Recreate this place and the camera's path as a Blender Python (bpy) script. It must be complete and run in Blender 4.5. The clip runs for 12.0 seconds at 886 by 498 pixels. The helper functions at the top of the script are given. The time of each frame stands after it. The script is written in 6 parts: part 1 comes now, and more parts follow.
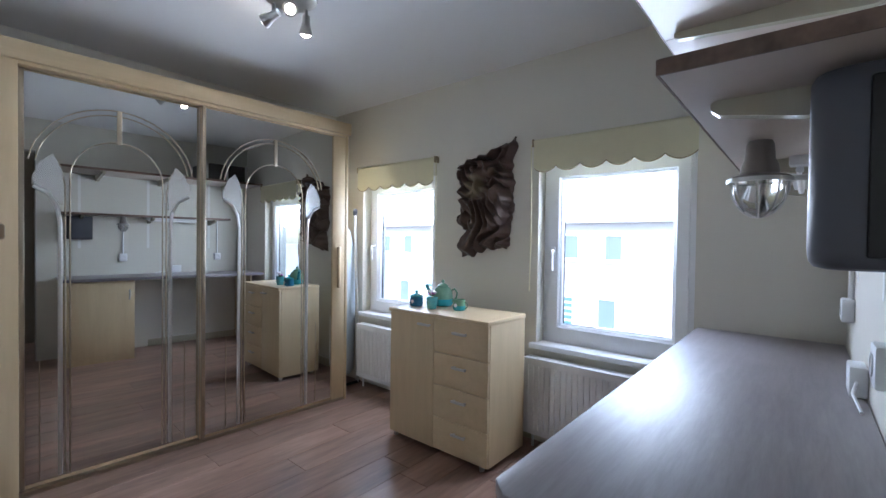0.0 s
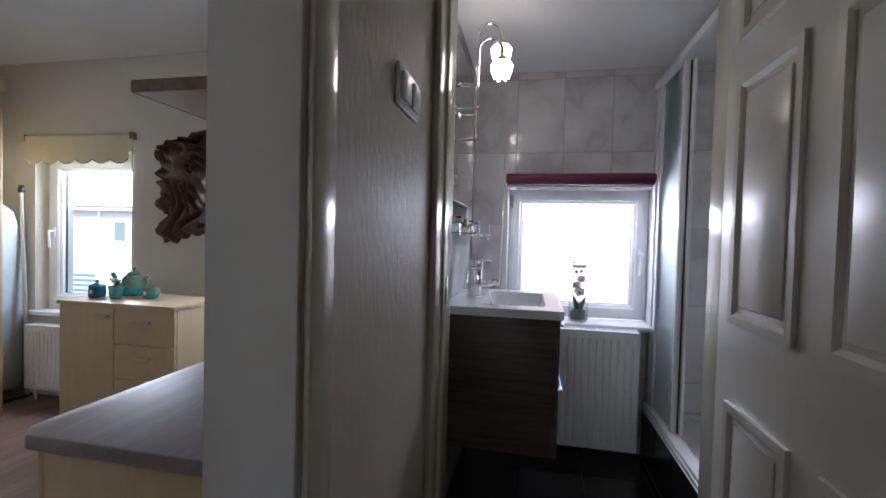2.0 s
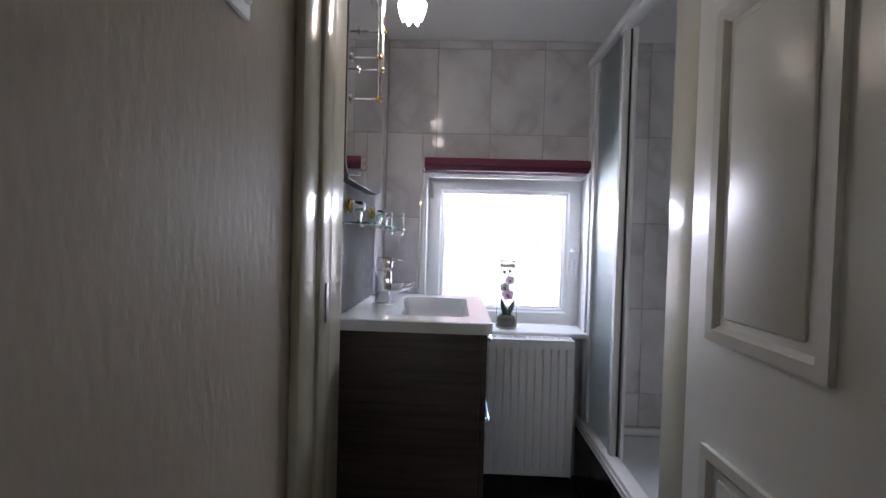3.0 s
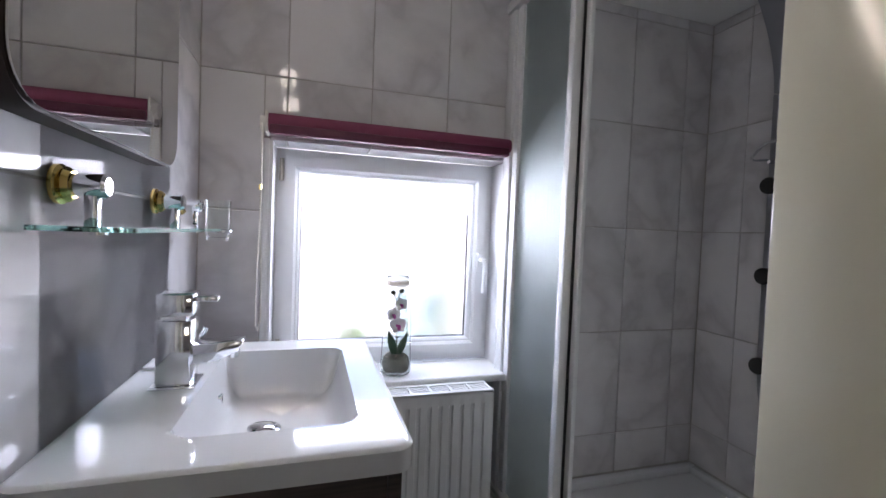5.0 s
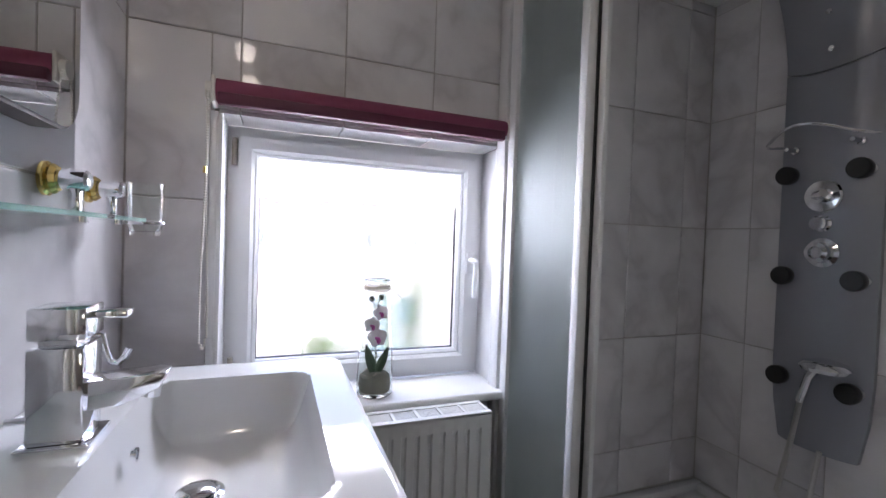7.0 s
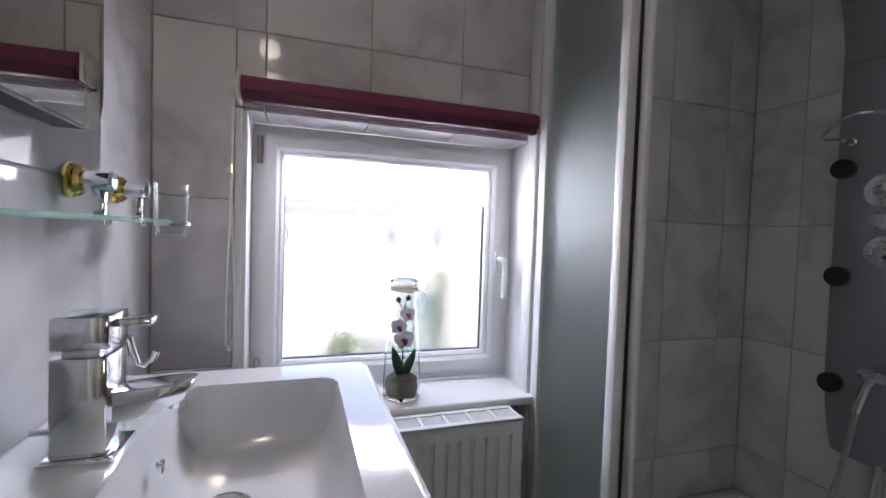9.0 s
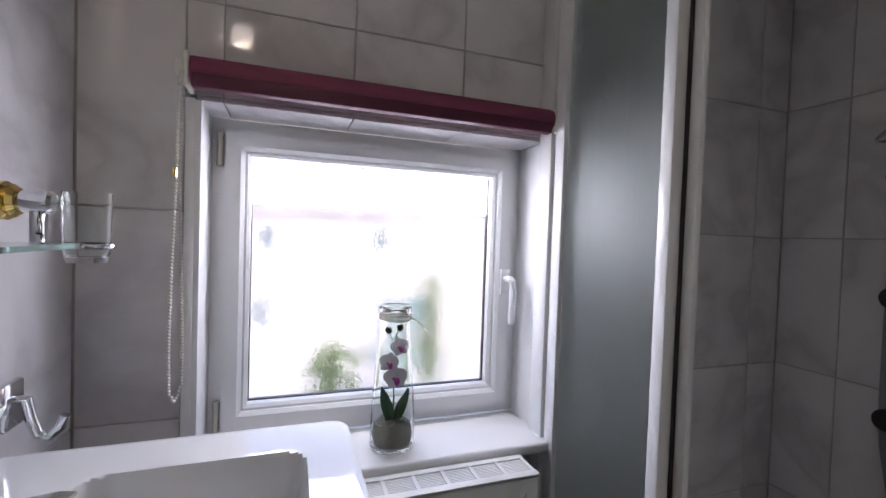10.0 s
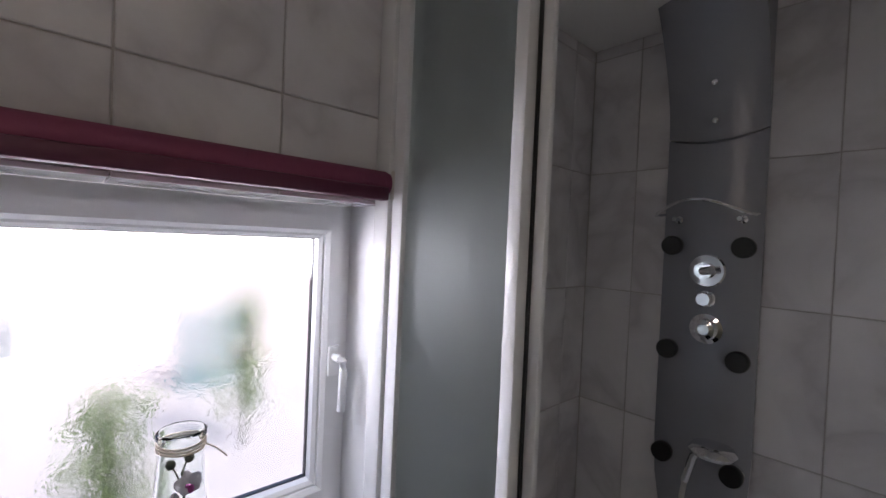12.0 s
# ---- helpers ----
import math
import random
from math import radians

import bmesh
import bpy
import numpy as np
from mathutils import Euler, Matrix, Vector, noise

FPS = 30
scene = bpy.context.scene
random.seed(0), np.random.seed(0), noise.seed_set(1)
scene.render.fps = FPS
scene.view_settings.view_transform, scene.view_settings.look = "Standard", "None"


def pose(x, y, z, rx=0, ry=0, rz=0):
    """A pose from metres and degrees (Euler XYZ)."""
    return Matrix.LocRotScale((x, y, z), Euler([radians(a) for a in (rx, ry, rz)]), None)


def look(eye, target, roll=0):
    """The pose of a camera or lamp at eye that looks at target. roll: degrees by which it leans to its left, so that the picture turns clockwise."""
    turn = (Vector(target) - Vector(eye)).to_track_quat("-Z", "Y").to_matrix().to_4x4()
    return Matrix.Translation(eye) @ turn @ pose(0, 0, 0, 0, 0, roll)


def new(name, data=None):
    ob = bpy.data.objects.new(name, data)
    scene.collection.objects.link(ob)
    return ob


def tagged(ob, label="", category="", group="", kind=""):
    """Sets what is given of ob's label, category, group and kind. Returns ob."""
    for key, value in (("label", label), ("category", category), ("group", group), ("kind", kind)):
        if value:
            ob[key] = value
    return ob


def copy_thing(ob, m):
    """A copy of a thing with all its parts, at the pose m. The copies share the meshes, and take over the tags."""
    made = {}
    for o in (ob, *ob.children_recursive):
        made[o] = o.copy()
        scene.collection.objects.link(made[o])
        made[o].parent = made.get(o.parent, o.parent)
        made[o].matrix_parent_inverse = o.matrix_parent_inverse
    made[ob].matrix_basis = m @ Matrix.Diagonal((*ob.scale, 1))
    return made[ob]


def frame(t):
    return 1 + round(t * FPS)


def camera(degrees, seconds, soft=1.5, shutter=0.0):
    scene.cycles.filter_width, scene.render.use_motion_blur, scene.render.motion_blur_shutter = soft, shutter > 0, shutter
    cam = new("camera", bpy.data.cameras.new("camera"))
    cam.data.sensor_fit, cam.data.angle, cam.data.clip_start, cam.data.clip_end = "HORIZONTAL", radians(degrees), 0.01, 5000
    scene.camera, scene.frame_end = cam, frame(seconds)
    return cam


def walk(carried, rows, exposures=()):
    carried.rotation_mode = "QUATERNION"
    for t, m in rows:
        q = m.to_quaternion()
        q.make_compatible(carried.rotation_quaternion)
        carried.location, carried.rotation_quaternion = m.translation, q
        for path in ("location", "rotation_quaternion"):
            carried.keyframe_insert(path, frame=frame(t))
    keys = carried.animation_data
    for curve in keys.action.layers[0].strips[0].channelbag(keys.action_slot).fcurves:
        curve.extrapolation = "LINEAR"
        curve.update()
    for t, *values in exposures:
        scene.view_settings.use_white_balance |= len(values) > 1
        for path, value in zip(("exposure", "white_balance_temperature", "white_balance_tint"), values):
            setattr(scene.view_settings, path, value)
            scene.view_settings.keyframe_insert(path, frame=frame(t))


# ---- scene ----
cam = camera(91.7, 12.0)
PATH = [
    (0, (-0.191, -2.401, 1.217), (-1.479, -0.872, 1.183), 0.8),
    (0.5, (0.001, -2.461, 1.216), (-1.31, -0.952, 1.186), 0.8),
    (1, (0.194, -2.514, 1.195), (-1.082, -0.974, 1.16), 0.8),
    (1.5, (0.276, -2.5, 1.179), (-0.663, -0.735, 1.132), 1.1),
    (2, (0.339, -2.429, 1.196), (-0.057, -0.47, 1.143), 1.5),
    (2.5, (0.357, -2.241, 1.18), (0.196, -0.248, 1.132), 1.5),
    (3, (0.361, -2.045, 1.173), (0.297, -0.047, 1.131), 1.6),
    (3.5, (0.351, -1.829, 1.162), (0.467, 0.167, 1.116), 1.8),
    (3.7, (0.335, -1.749, 1.17), (0.553, 0.239, 1.121), 1.9),
    (5.5, (0.323, -1.305, 1.231), (0.979, 0.583, 1.169), 2.2),
    (6, (0.315, -1.25, 1.228), (1.028, 0.617, 1.177), 2.1),
    (6.5, (0.338, -1.206, 1.217), (1.06, 0.658, 1.158), 2.1),
    (7, (0.341, -1.172, 1.2), (1.063, 0.693, 1.156), 2.0),
    (9, (0.337, -1.126, 1.21), (0.966, 0.771, 1.14), 1.9),
    (9.5, (0.355, -1.046, 1.213), (0.981, 0.853, 1.166), 1.8),
    (10, (0.377, -0.939, 1.241), (1.049, 0.944, 1.187), 1.9),
    (10.5, (0.408, -0.871, 1.267), (1.303, 0.917, 1.222), 2.2),
    (11, (0.442, -0.823, 1.312), (1.526, 0.858, 1.268), 2.3),
    (11.5, (0.437, -0.805, 1.378), (1.682, 0.76, 1.348), 2.5),
    (12, (0.441, -0.801, 1.414), (1.784, 0.681, 1.379), 2.5),
]
EXPO = [(0, 2.97, 5550, 16), (0.8, 2.95, 5600, 17), (1.5, 2.7, 5850, 18), (2.0, 2.52, 6050, 19), (2.5, 2.52, 6200, 20), (3.5, 2.6, 6200, 20), (5.5, 2.75, 6350, 20), (7, 2.65, 6400, 21), (9.5, 2.25, 6550, 22), (11, 2.15, 6700, 23), (12, 2.1, 6750, 23)]
SKY, SUN = 0.15, 2.5
DAY, DAY_BATH = 3.1, 1.55
walk(cam, [(t, look(e, g, r)) for t, e, g, r in PATH], EXPO)

# ---- daylight ----
world = bpy.data.worlds.new("sky")
world.use_nodes = True
wn = world.node_tree
sky = wn.nodes.new("ShaderNodeTexSky")
sky.sky_type, sky.sun_disc = "NISHITA", False
sky.sun_elevation, sky.sun_rotation = radians(46), radians(160)
sky.air_density, sky.dust_density, sky.ozone_density = 1.0, 1.2, 1.4
wn.links.new(sky.outputs[0], wn.nodes["Background"].inputs[0])
wn.nodes["Background"].inputs[1].default_value = SKY
scene.world = world
sun = new("sun", bpy.data.lights.new("sun", "SUN"))
sun.data.energy, sun.data.angle, sun.data.color = SUN, radians(14), (1.0, 0.97, 0.93)
sun.matrix_world = look((6, -14, 16), (0, 0, 0))


def sky_lamp(x0, x1, z0, z1, y, watts):
    """The sky's light in a window's opening."""
    l = new("window_daylight", bpy.data.lights.new("window_daylight", "AREA"))
    l.data.shape, l.data.size, l.data.size_y, l.data.energy, l.data.color = "RECTANGLE", x1 - x0, z1 - z0, watts, (0.86, 0.93, 1.0)
    l.matrix_world = look(((x0 + x1) / 2, y, (z0 + z1) / 2), ((x0 + x1) / 2, y - 1, (z0 + z1) / 2 - 0.12))


for x0, x1 in ((-3.1, -2.3), (-1.43, -0.62)):
    sky_lamp(x0, x1, 1.37, 1.70, 0.215, DAY)
sky_lamp(0.25, 0.94, 1.31, 1.44, 0.235, DAY_BATH)


# ---- materials ----
def mat(name, color, rough=0.5, metal=0.0, var=0.08, scale=6.0, bump=0.0, bscale=60.0, spec=0.5, coat=0.0):
    """A painted or moulded surface with a broad stain and a fine grain."""
    m = bpy.data.materials.new(name)
    m.use_nodes = True
    nt = m.node_tree
    b = nt.nodes["Principled BSDF"]
    b.inputs["Roughness"].default_value, b.inputs["Metallic"].default_value = rough, metal
    b.inputs["Specular IOR Level"].default_value = spec
    b.inputs["Coat Weight"].default_value = coat
    tc = nt.nodes.new("ShaderNodeTexCoord")
    n1, n2 = nt.nodes.new("ShaderNodeTexNoise"), nt.nodes.new("ShaderNodeTexNoise")
    n1.inputs["Scale"].default_value, n2.inputs["Scale"].default_value = scale, bscale
    n1.inputs["Detail"].default_value, n2.inputs["Detail"].default_value = 5, 3
    for n in (n1, n2):
        nt.links.new(tc.outputs["Object"], n.inputs["Vector"])
    mix = nt.nodes.new("ShaderNodeMix")
    mix.data_type = "RGBA"
    mix.inputs["A"].default_value = (*[c * (1 - var) for c in color], 1)
    mix.inputs["B"].default_value = (*[min(1, c * (1 + var)) for c in color], 1)
    add = nt.nodes.new("ShaderNodeMath")
    add.operation = "MULTIPLY_ADD"
    nt.links.new(n2.outputs["Fac"], add.inputs[0])
    add.inputs[1].default_value = 0.3
    nt.links.new(n1.outputs["Fac"], add.inputs[2])
    sub = nt.nodes.new("ShaderNodeMath")
    sub.operation = "SUBTRACT"
    nt.links.new(add.outputs[0], sub.inputs[0])
    sub.inputs[1].default_value = 0.15
    nt.links.new(sub.outputs[0], mix.inputs["Factor"])
    nt.links.new(mix.outputs["Result"], b.inputs["Base Color"])
    mr = nt.nodes.new("ShaderNodeMapRange")
    mr.inputs["To Min"].default_value, mr.inputs["To Max"].default_value = rough * 0.85, min(1, rough * 1.15)
    nt.links.new(n1.outputs["Fac"], mr.inputs["Value"])
    nt.links.new(mr.outputs[0], b.inputs["Roughness"])
    if bump:
        bp = nt.nodes.new("ShaderNodeBump")
        bp.inputs["Strength"].default_value, bp.inputs["Distance"].default_value = bump, 0.002
        nt.links.new(n2.outputs["Fac"], bp.inputs["Height"])
        nt.links.new(bp.outputs[0], b.inputs["Normal"])
    return m


def wood(name, dark, light, along=(1, 12, 12), rough=0.4, bump=0.15, piece=0.0):
    """Grained board: noise drawn out along one axis; piece shifts tone and grain from board to board."""
    m = mat(name, light, rough)
    nt = m.node_tree
    b = nt.nodes["Principled BSDF"]
    tc, mp = nt.nodes.new("ShaderNodeTexCoord"), nt.nodes.new("ShaderNodeMapping")
    mp.inputs["Scale"].default_value = along
    oi = nt.nodes.new("ShaderNodeObjectInfo")
    sh = nt.nodes.new("ShaderNodeVectorMath")
    sh.operation = "SCALE"
    sh.inputs[0].default_value = (31.0, 17.0, 23.0)
    nt.links.new(oi.outputs["Random"], sh.inputs["Scale"])
    nt.links.new(tc.outputs["Object"], mp.inputs["Vector"])
    if piece:
        nt.links.new(sh.outputs[0], mp.inputs["Location"])
    n1, n2 = nt.nodes.new("ShaderNodeTexNoise"), nt.nodes.new("ShaderNodeTexNoise")
    n1.inputs["Scale"].default_value, n1.inputs["Detail"].default_value, n1.inputs["Distortion"].default_value = 2.2, 8, 0.3
    n2.inputs["Scale"].default_value, n2.inputs["Detail"].default_value = 9, 4
    for n in (n1, n2):
        nt.links.new(mp.outputs[0], n.inputs["Vector"])
    mx = nt.nodes.new("ShaderNodeMath")
    mx.operation = "MULTIPLY_ADD"
    nt.links.new(n2.outputs["Fac"], mx.inputs[0])
    mx.inputs[1].default_value = 0.45
    nt.links.new(n1.outputs["Fac"], mx.inputs[2])
    ra = nt.nodes.new("ShaderNodeValToRGB")
    ra.color_ramp.elements[0].position, ra.color_ramp.elements[0].color = 0.5, (*dark, 1)
    ra.color_ramp.elements[1].position, ra.color_ramp.elements[1].color = 0.92, (*light, 1)
    nt.links.new(mx.outputs[0], ra.inputs[0])
    hs = nt.nodes.new("ShaderNodeHueSaturation")
    mr = nt.nodes.new("ShaderNodeMapRange")
    mr.inputs["To Min"].default_value, mr.inputs["To Max"].default_value = 1 - piece, 1 + piece
    nt.links.new(oi.outputs["Random"], mr.inputs["Value"])
    nt.links.new(mr.outputs[0], hs.inputs["Value"])
    nt.links.new(ra.outputs[0], hs.inputs["Color"])
    nt.links.new(hs.outputs[0], b.inputs["Base Color"])
    bp = nt.nodes.new("ShaderNodeBump")
    bp.inputs["Strength"].default_value, bp.inputs["Distance"].default_value = bump, 0.001
    nt.links.new(mx.outputs[0], bp.inputs["Height"])
    nt.links.new(bp.outputs[0], b.inputs["Normal"])
    return m


def marble(name, base, vein, rough=0.055):
    """Glazed tile with soft grey marbling; each tile has its own drawing."""
    m = mat(name, base, rough)
    nt = m.node_tree
    b = nt.nodes["Principled BSDF"]
    b.inputs["Specular IOR Level"].default_value = 0.36
    tc, oi, sh = nt.nodes.new("ShaderNodeTexCoord"), nt.nodes.new("ShaderNodeObjectInfo"), nt.nodes.new("ShaderNodeVectorMath")
    sh.operation = "SCALE"
    sh.inputs[0].default_value = (41.0, 13.0, 29.0)
    nt.links.new(oi.outputs["Random"], sh.inputs["Scale"])
    ad = nt.nodes.new("ShaderNodeVectorMath")
    nt.links.new(tc.outputs["Object"], ad.inputs[0])
    nt.links.new(sh.outputs[0], ad.inputs[1])
    mp = nt.nodes.new("ShaderNodeMapping")
    mp.inputs["Rotation"].default_value, mp.inputs["Scale"].default_value = (0.5, 0.6, 0.3), (3.2, 3.2, 13.0)
    nt.links.new(ad.outputs[0], mp.inputs["Vector"])
    n = nt.nodes.new("ShaderNodeTexNoise")
    n.inputs["Scale"].default_value, n.inputs["Detail"].default_value, n.inputs["Distortion"].default_value = 1.0, 9, 0.35
    nt.links.new(mp.outputs[0], n.inputs["Vector"])
    ra = nt.nodes.new("ShaderNodeValToRGB")
    cr = ra.color_ramp
    cr.elements[0].position, cr.elements[0].color = 0.40, (*base, 1)
    cr.elements[1].position, cr.elements[1].color = 0.68, (*base, 1)
    e = cr.elements.new(0.5)
    e.color = (*[(p + q) / 2 for p, q in zip(base, vein)], 1)
    e = cr.elements.new(0.545)
    e.color = (*vein, 1)
    nt.links.new(n.outputs["Fac"], ra.inputs[0])
    nt.links.new(ra.outputs[0], b.inputs["Base Color"])
    n2 = nt.nodes.new("ShaderNodeTexNoise")
    n2.inputs["Scale"].default_value = 9
    nt.links.new(tc.outputs["Object"], n2.inputs["Vector"])
    bp = nt.nodes.new("ShaderNodeBump")
    bp.inputs["Strength"].default_value, bp.inputs["Distance"].default_value = 0.06, 0.003
    nt.links.new(n2.outputs["Fac"], bp.inputs["Height"])
    nt.links.new(bp.outputs[0], b.inputs["Normal"])
    return m


def glass(name, color=(1, 1, 1), rough=0.0, ior=1.45, bump=0.0, scale=60.0, drawn=1.0):
    m = bpy.data.materials.new(name)
    m.use_nodes = True
    nt = m.node_tree
    b = nt.nodes["Principled BSDF"]
    b.inputs["Base Color"].default_value = (*color, 1)
    b.inputs["Roughness"].default_value, b.inputs["IOR"].default_value = rough, ior
    b.inputs["Transmission Weight"].default_value = 1.0
    if bump:
        tc = nt.nodes.new("ShaderNodeTexCoord")
        n = nt.nodes.new("ShaderNodeTexNoise")
        n.inputs["Scale"].default_value, n.inputs["Detail"].default_value = scale, 2
        mp = nt.nodes.new("ShaderNodeMapping")
        mp.inputs["Scale"].default_value = (1, 1, drawn)
        nt.links.new(tc.outputs["Object"], mp.inputs["Vector"])
        nt.links.new(mp.outputs[0], n.inputs["Vector"])
        bp = nt.nodes.new("ShaderNodeBump")
        bp.inputs["Strength"].default_value, bp.inputs["Distance"].default_value = bump, 0.002
        nt.links.new(n.outputs["Fac"], bp.inputs["Height"])
        nt.links.new(bp.outputs[0], b.inputs["Normal"])
    return m


def glow(name, color, strength):
    m = bpy.data.materials.new(name)
    m.use_nodes = True
    b = m.node_tree.nodes["Principled BSDF"]
    b.inputs["Base Color"].default_value = (0.9, 0.9, 0.88, 1)
    b.inputs["Emission Color"].default_value = (*color, 1)
    b.inputs["Emission Strength"].default_value = strength
    return m


M_WALL = mat("wall_paint", (0.66, 0.63, 0.55), 0.75, var=0.03, scale=2.5, bump=0.25, bscale=90)
M_CEIL = mat("ceiling_paint", (0.80, 0.80, 0.79), 0.8, var=0.02, scale=2, bump=0.2, bscale=120)
M_PAPER = mat("landing_paper", (0.47, 0.415, 0.335), 0.6, var=0.04, scale=5, bump=0.0, spec=0.22)
M_TRIM = mat("cream_gloss", (0.50, 0.475, 0.37), 0.17, var=0.03, scale=4, bump=0.05, bscale=25, coat=0.05)
M_WHITE = mat("white_gloss", (0.78, 0.78, 0.75), 0.4, var=0.02, scale=4, bump=0.04, bscale=30)
M_LINING = mat("grey_lining_paint", (0.57, 0.56, 0.54), 0.24, var=0.03, scale=4, bump=0.05, bscale=30)
M_UPVC = mat("white_plastic", (0.80, 0.81, 0.82), 0.32, var=0.015, scale=5)
M_DOOR = mat("door_paint", (0.55, 0.525, 0.455), 0.3, var=0.03, scale=4, bump=0.04, bscale=14)
M_RAD = mat("radiator_enamel", (0.76, 0.77, 0.77), 0.3, var=0.02, scale=8)
M_PLANK = wood("laminate_plank", (0.165, 0.094, 0.066), (0.315, 0.195, 0.142), (6, 0.8, 6), 0.3, 0.05, 0.2)
M_MAPLE = wood("maple_laminate", (0.53, 0.405, 0.24), (0.585, 0.45, 0.27), (10, 10, 1.0), 0.42, 0.04)
M_MAPLE_H = wood("maple_laminate_level", (0.53, 0.405, 0.24), (0.585, 0.45, 0.27), (8, 1.0, 10), 0.42, 0.04)
M_OAKD = wood("tall_cabinet_wood", (0.30, 0.215, 0.12), (0.40, 0.295, 0.175), (10, 10, 1.2), 0.45, 0.05)
M_DESK = wood("desk_laminate", (0.17, 0.148, 0.158), (0.245, 0.215, 0.228), (22, 2.2, 22), 0.42, 0.04)
M_DESK.node_tree.nodes["Principled BSDF"].inputs["Coat Weight"].default_value = 1.0
M_DESK.node_tree.nodes["Principled BSDF"].inputs["Coat Roughness"].default_value = 0.45
M_SHELFE = wood("shelf_edging", (0.10, 0.062, 0.045), (0.22, 0.14, 0.10), (9, 1.2, 9), 0.4, 0.1)
M_SHELF = mat("shelf_board", (0.55, 0.48, 0.42), 0.4, var=0.05, scale=5)
M_VANITY = wood("vanity_wood", (0.030, 0.020, 0.017), (0.095, 0.066, 0.055), (1.2, 1.2, 22), 0.42, 0.35)
M_CERAM = mat("white_ceramic", (0.70, 0.71, 0.73), 0.06, var=0.01, scale=3, coat=0.5)
M_CHROME = mat("chrome", (0.80, 0.81, 0.83), 0.07, 1.0, var=0.02)
M_STEEL = mat("brushed_steel", (0.55, 0.54, 0.52), 0.3, 1.0, var=0.05, scale=30)
M_ALU = mat("white_profile", (0.76, 0.77, 0.77), 0.25, 0.0, var=0.02, scale=12)
M_HINGE = mat("worn_hinge_metal", (0.44, 0.42, 0.36), 0.4, 0.6, var=0.12, scale=40)
M_BRASS = mat("polished_brass", (0.80, 0.60, 0.22), 0.14, 1.0, var=0.05)
M_BRONZE = mat("bronze_strip", (0.42, 0.36, 0.27), 0.3, 1.0, var=0.06)
M_MIRROR = mat("mirror_silver", (0.63, 0.64, 0.625), 0.008, 1.0, var=0.0)
# pale satin colour stands in for the bright reflection in the mirror petals
M_PALEREFL = mat("pale_reflection_mirror", (0.76, 0.77, 0.76), 0.22, 0.75, var=0.03)
M_BLACK = mat("black_rubber", (0.012, 0.012, 0.013), 0.35, var=0.1)
M_DARKFR = mat("mirror_edge_dark", (0.045, 0.035, 0.032), 0.6, var=0.15, spec=0.2)
M_TILE = marble("marbled_wall_tile", (0.69, 0.675, 0.685), (0.525, 0.51, 0.525))
M_GROUT = mat("tile_grout", (0.42, 0.395, 0.375), 0.85, var=0.12, scale=8, bump=0.3, bscale=200)
M_FTILE = mat("black_floor_tile", (0.018, 0.017, 0.018), 0.22, var=0.25, scale=9, bump=0.1, bscale=80)
M_FGROUT = mat("floor_grout", (0.05, 0.048, 0.046), 0.9, var=0.1)
M_BLIND = mat("cream_blind_fabric", (0.66, 0.62, 0.43), 0.85, var=0.04, scale=20, bump=0.25, bscale=400)
M_BLINDH = mat("blind_hem", (0.30, 0.24, 0.15), 0.8, var=0.05)
M_PLUM = mat("plum_blind_fabric", (0.21, 0.045, 0.095), 0.75, var=0.06, scale=15, bump=0.2, bscale=350)
M_PLUMD = mat("plum_bottom_bar", (0.10, 0.016, 0.045), 0.55, var=0.06)
M_SCULPT = mat("bronzed_clay", (0.105, 0.066, 0.05), 0.42, 0.2, var=0.4, scale=14, bump=0.25, bscale=70)
M_GREY = mat("grey_metal_casing", (0.085, 0.09, 0.11), 0.4, 0.0, var=0.04, scale=5)
M_LAMPG = mat("lamp_housing", (0.24, 0.215, 0.20), 0.5, var=0.1, scale=20)
M_TEAL = mat("teal_glaze", (0.03, 0.27, 0.30), 0.15, var=0.3, scale=22)
M_GREENP = mat("green_glaze", (0.16, 0.30, 0.20), 0.2, var=0.35, scale=25)
M_BLUEP = mat("blue_glaze", (0.02, 0.13, 0.21), 0.18, var=0.3, scale=30)
M_STRIPE = mat("striped_pot_glaze", (0.10, 0.36, 0.37), 0.2, var=0.25, scale=35)
M_PETAL = mat("orchid_petal", (0.78, 0.72, 0.76), 0.55, var=0.08, scale=40)
M_LIP = mat("orchid_lip", (0.45, 0.05, 0.30), 0.5, var=0.2, scale=60)
M_LEAF = mat("orchid_leaf", (0.05, 0.11, 0.06), 0.4, var=0.25, scale=25)
M_STEM = mat("orchid_stem", (0.07, 0.09, 0.05), 0.6, var=0.2)
M_MOSS = mat("dried_moss", (0.22, 0.21, 0.17), 0.95, var=0.5, scale=60, bump=0.9, bscale=160)
M_STRING = mat("jute_string", (0.60, 0.52, 0.42), 0.9, var=0.15, scale=80)
M_COVER = mat("ironing_cover", (0.50, 0.56, 0.60), 0.85, var=0.12, scale=18, bump=0.3, bscale=200)
M_CASE = mat("dark_case", (0.025, 0.022, 0.022), 0.5, var=0.2, scale=12)
M_PANELG = mat("shower_panel_silver", (0.28, 0.29, 0.32), 0.3, 0.25, var=0.03, scale=6)
M_CHAIN = mat("bead_chain_plastic", (0.72, 0.70, 0.64), 0.4, var=0.05)
# window panes carry a grey tint that dims the outdoors seen through them
G_DIMMED = glass("window_glass", (0.56, 0.59, 0.59), 0.0, 1.02)
G_FROST = glass("obscured_window_glass", (0.64, 0.63, 0.65), 0.12, 1.25, 0.35, 130)
G_SCREEN = glass("frosted_screen_glass", (0.66, 0.74, 0.74), 0.6, 1.2, 0.5, 55, 0.012)
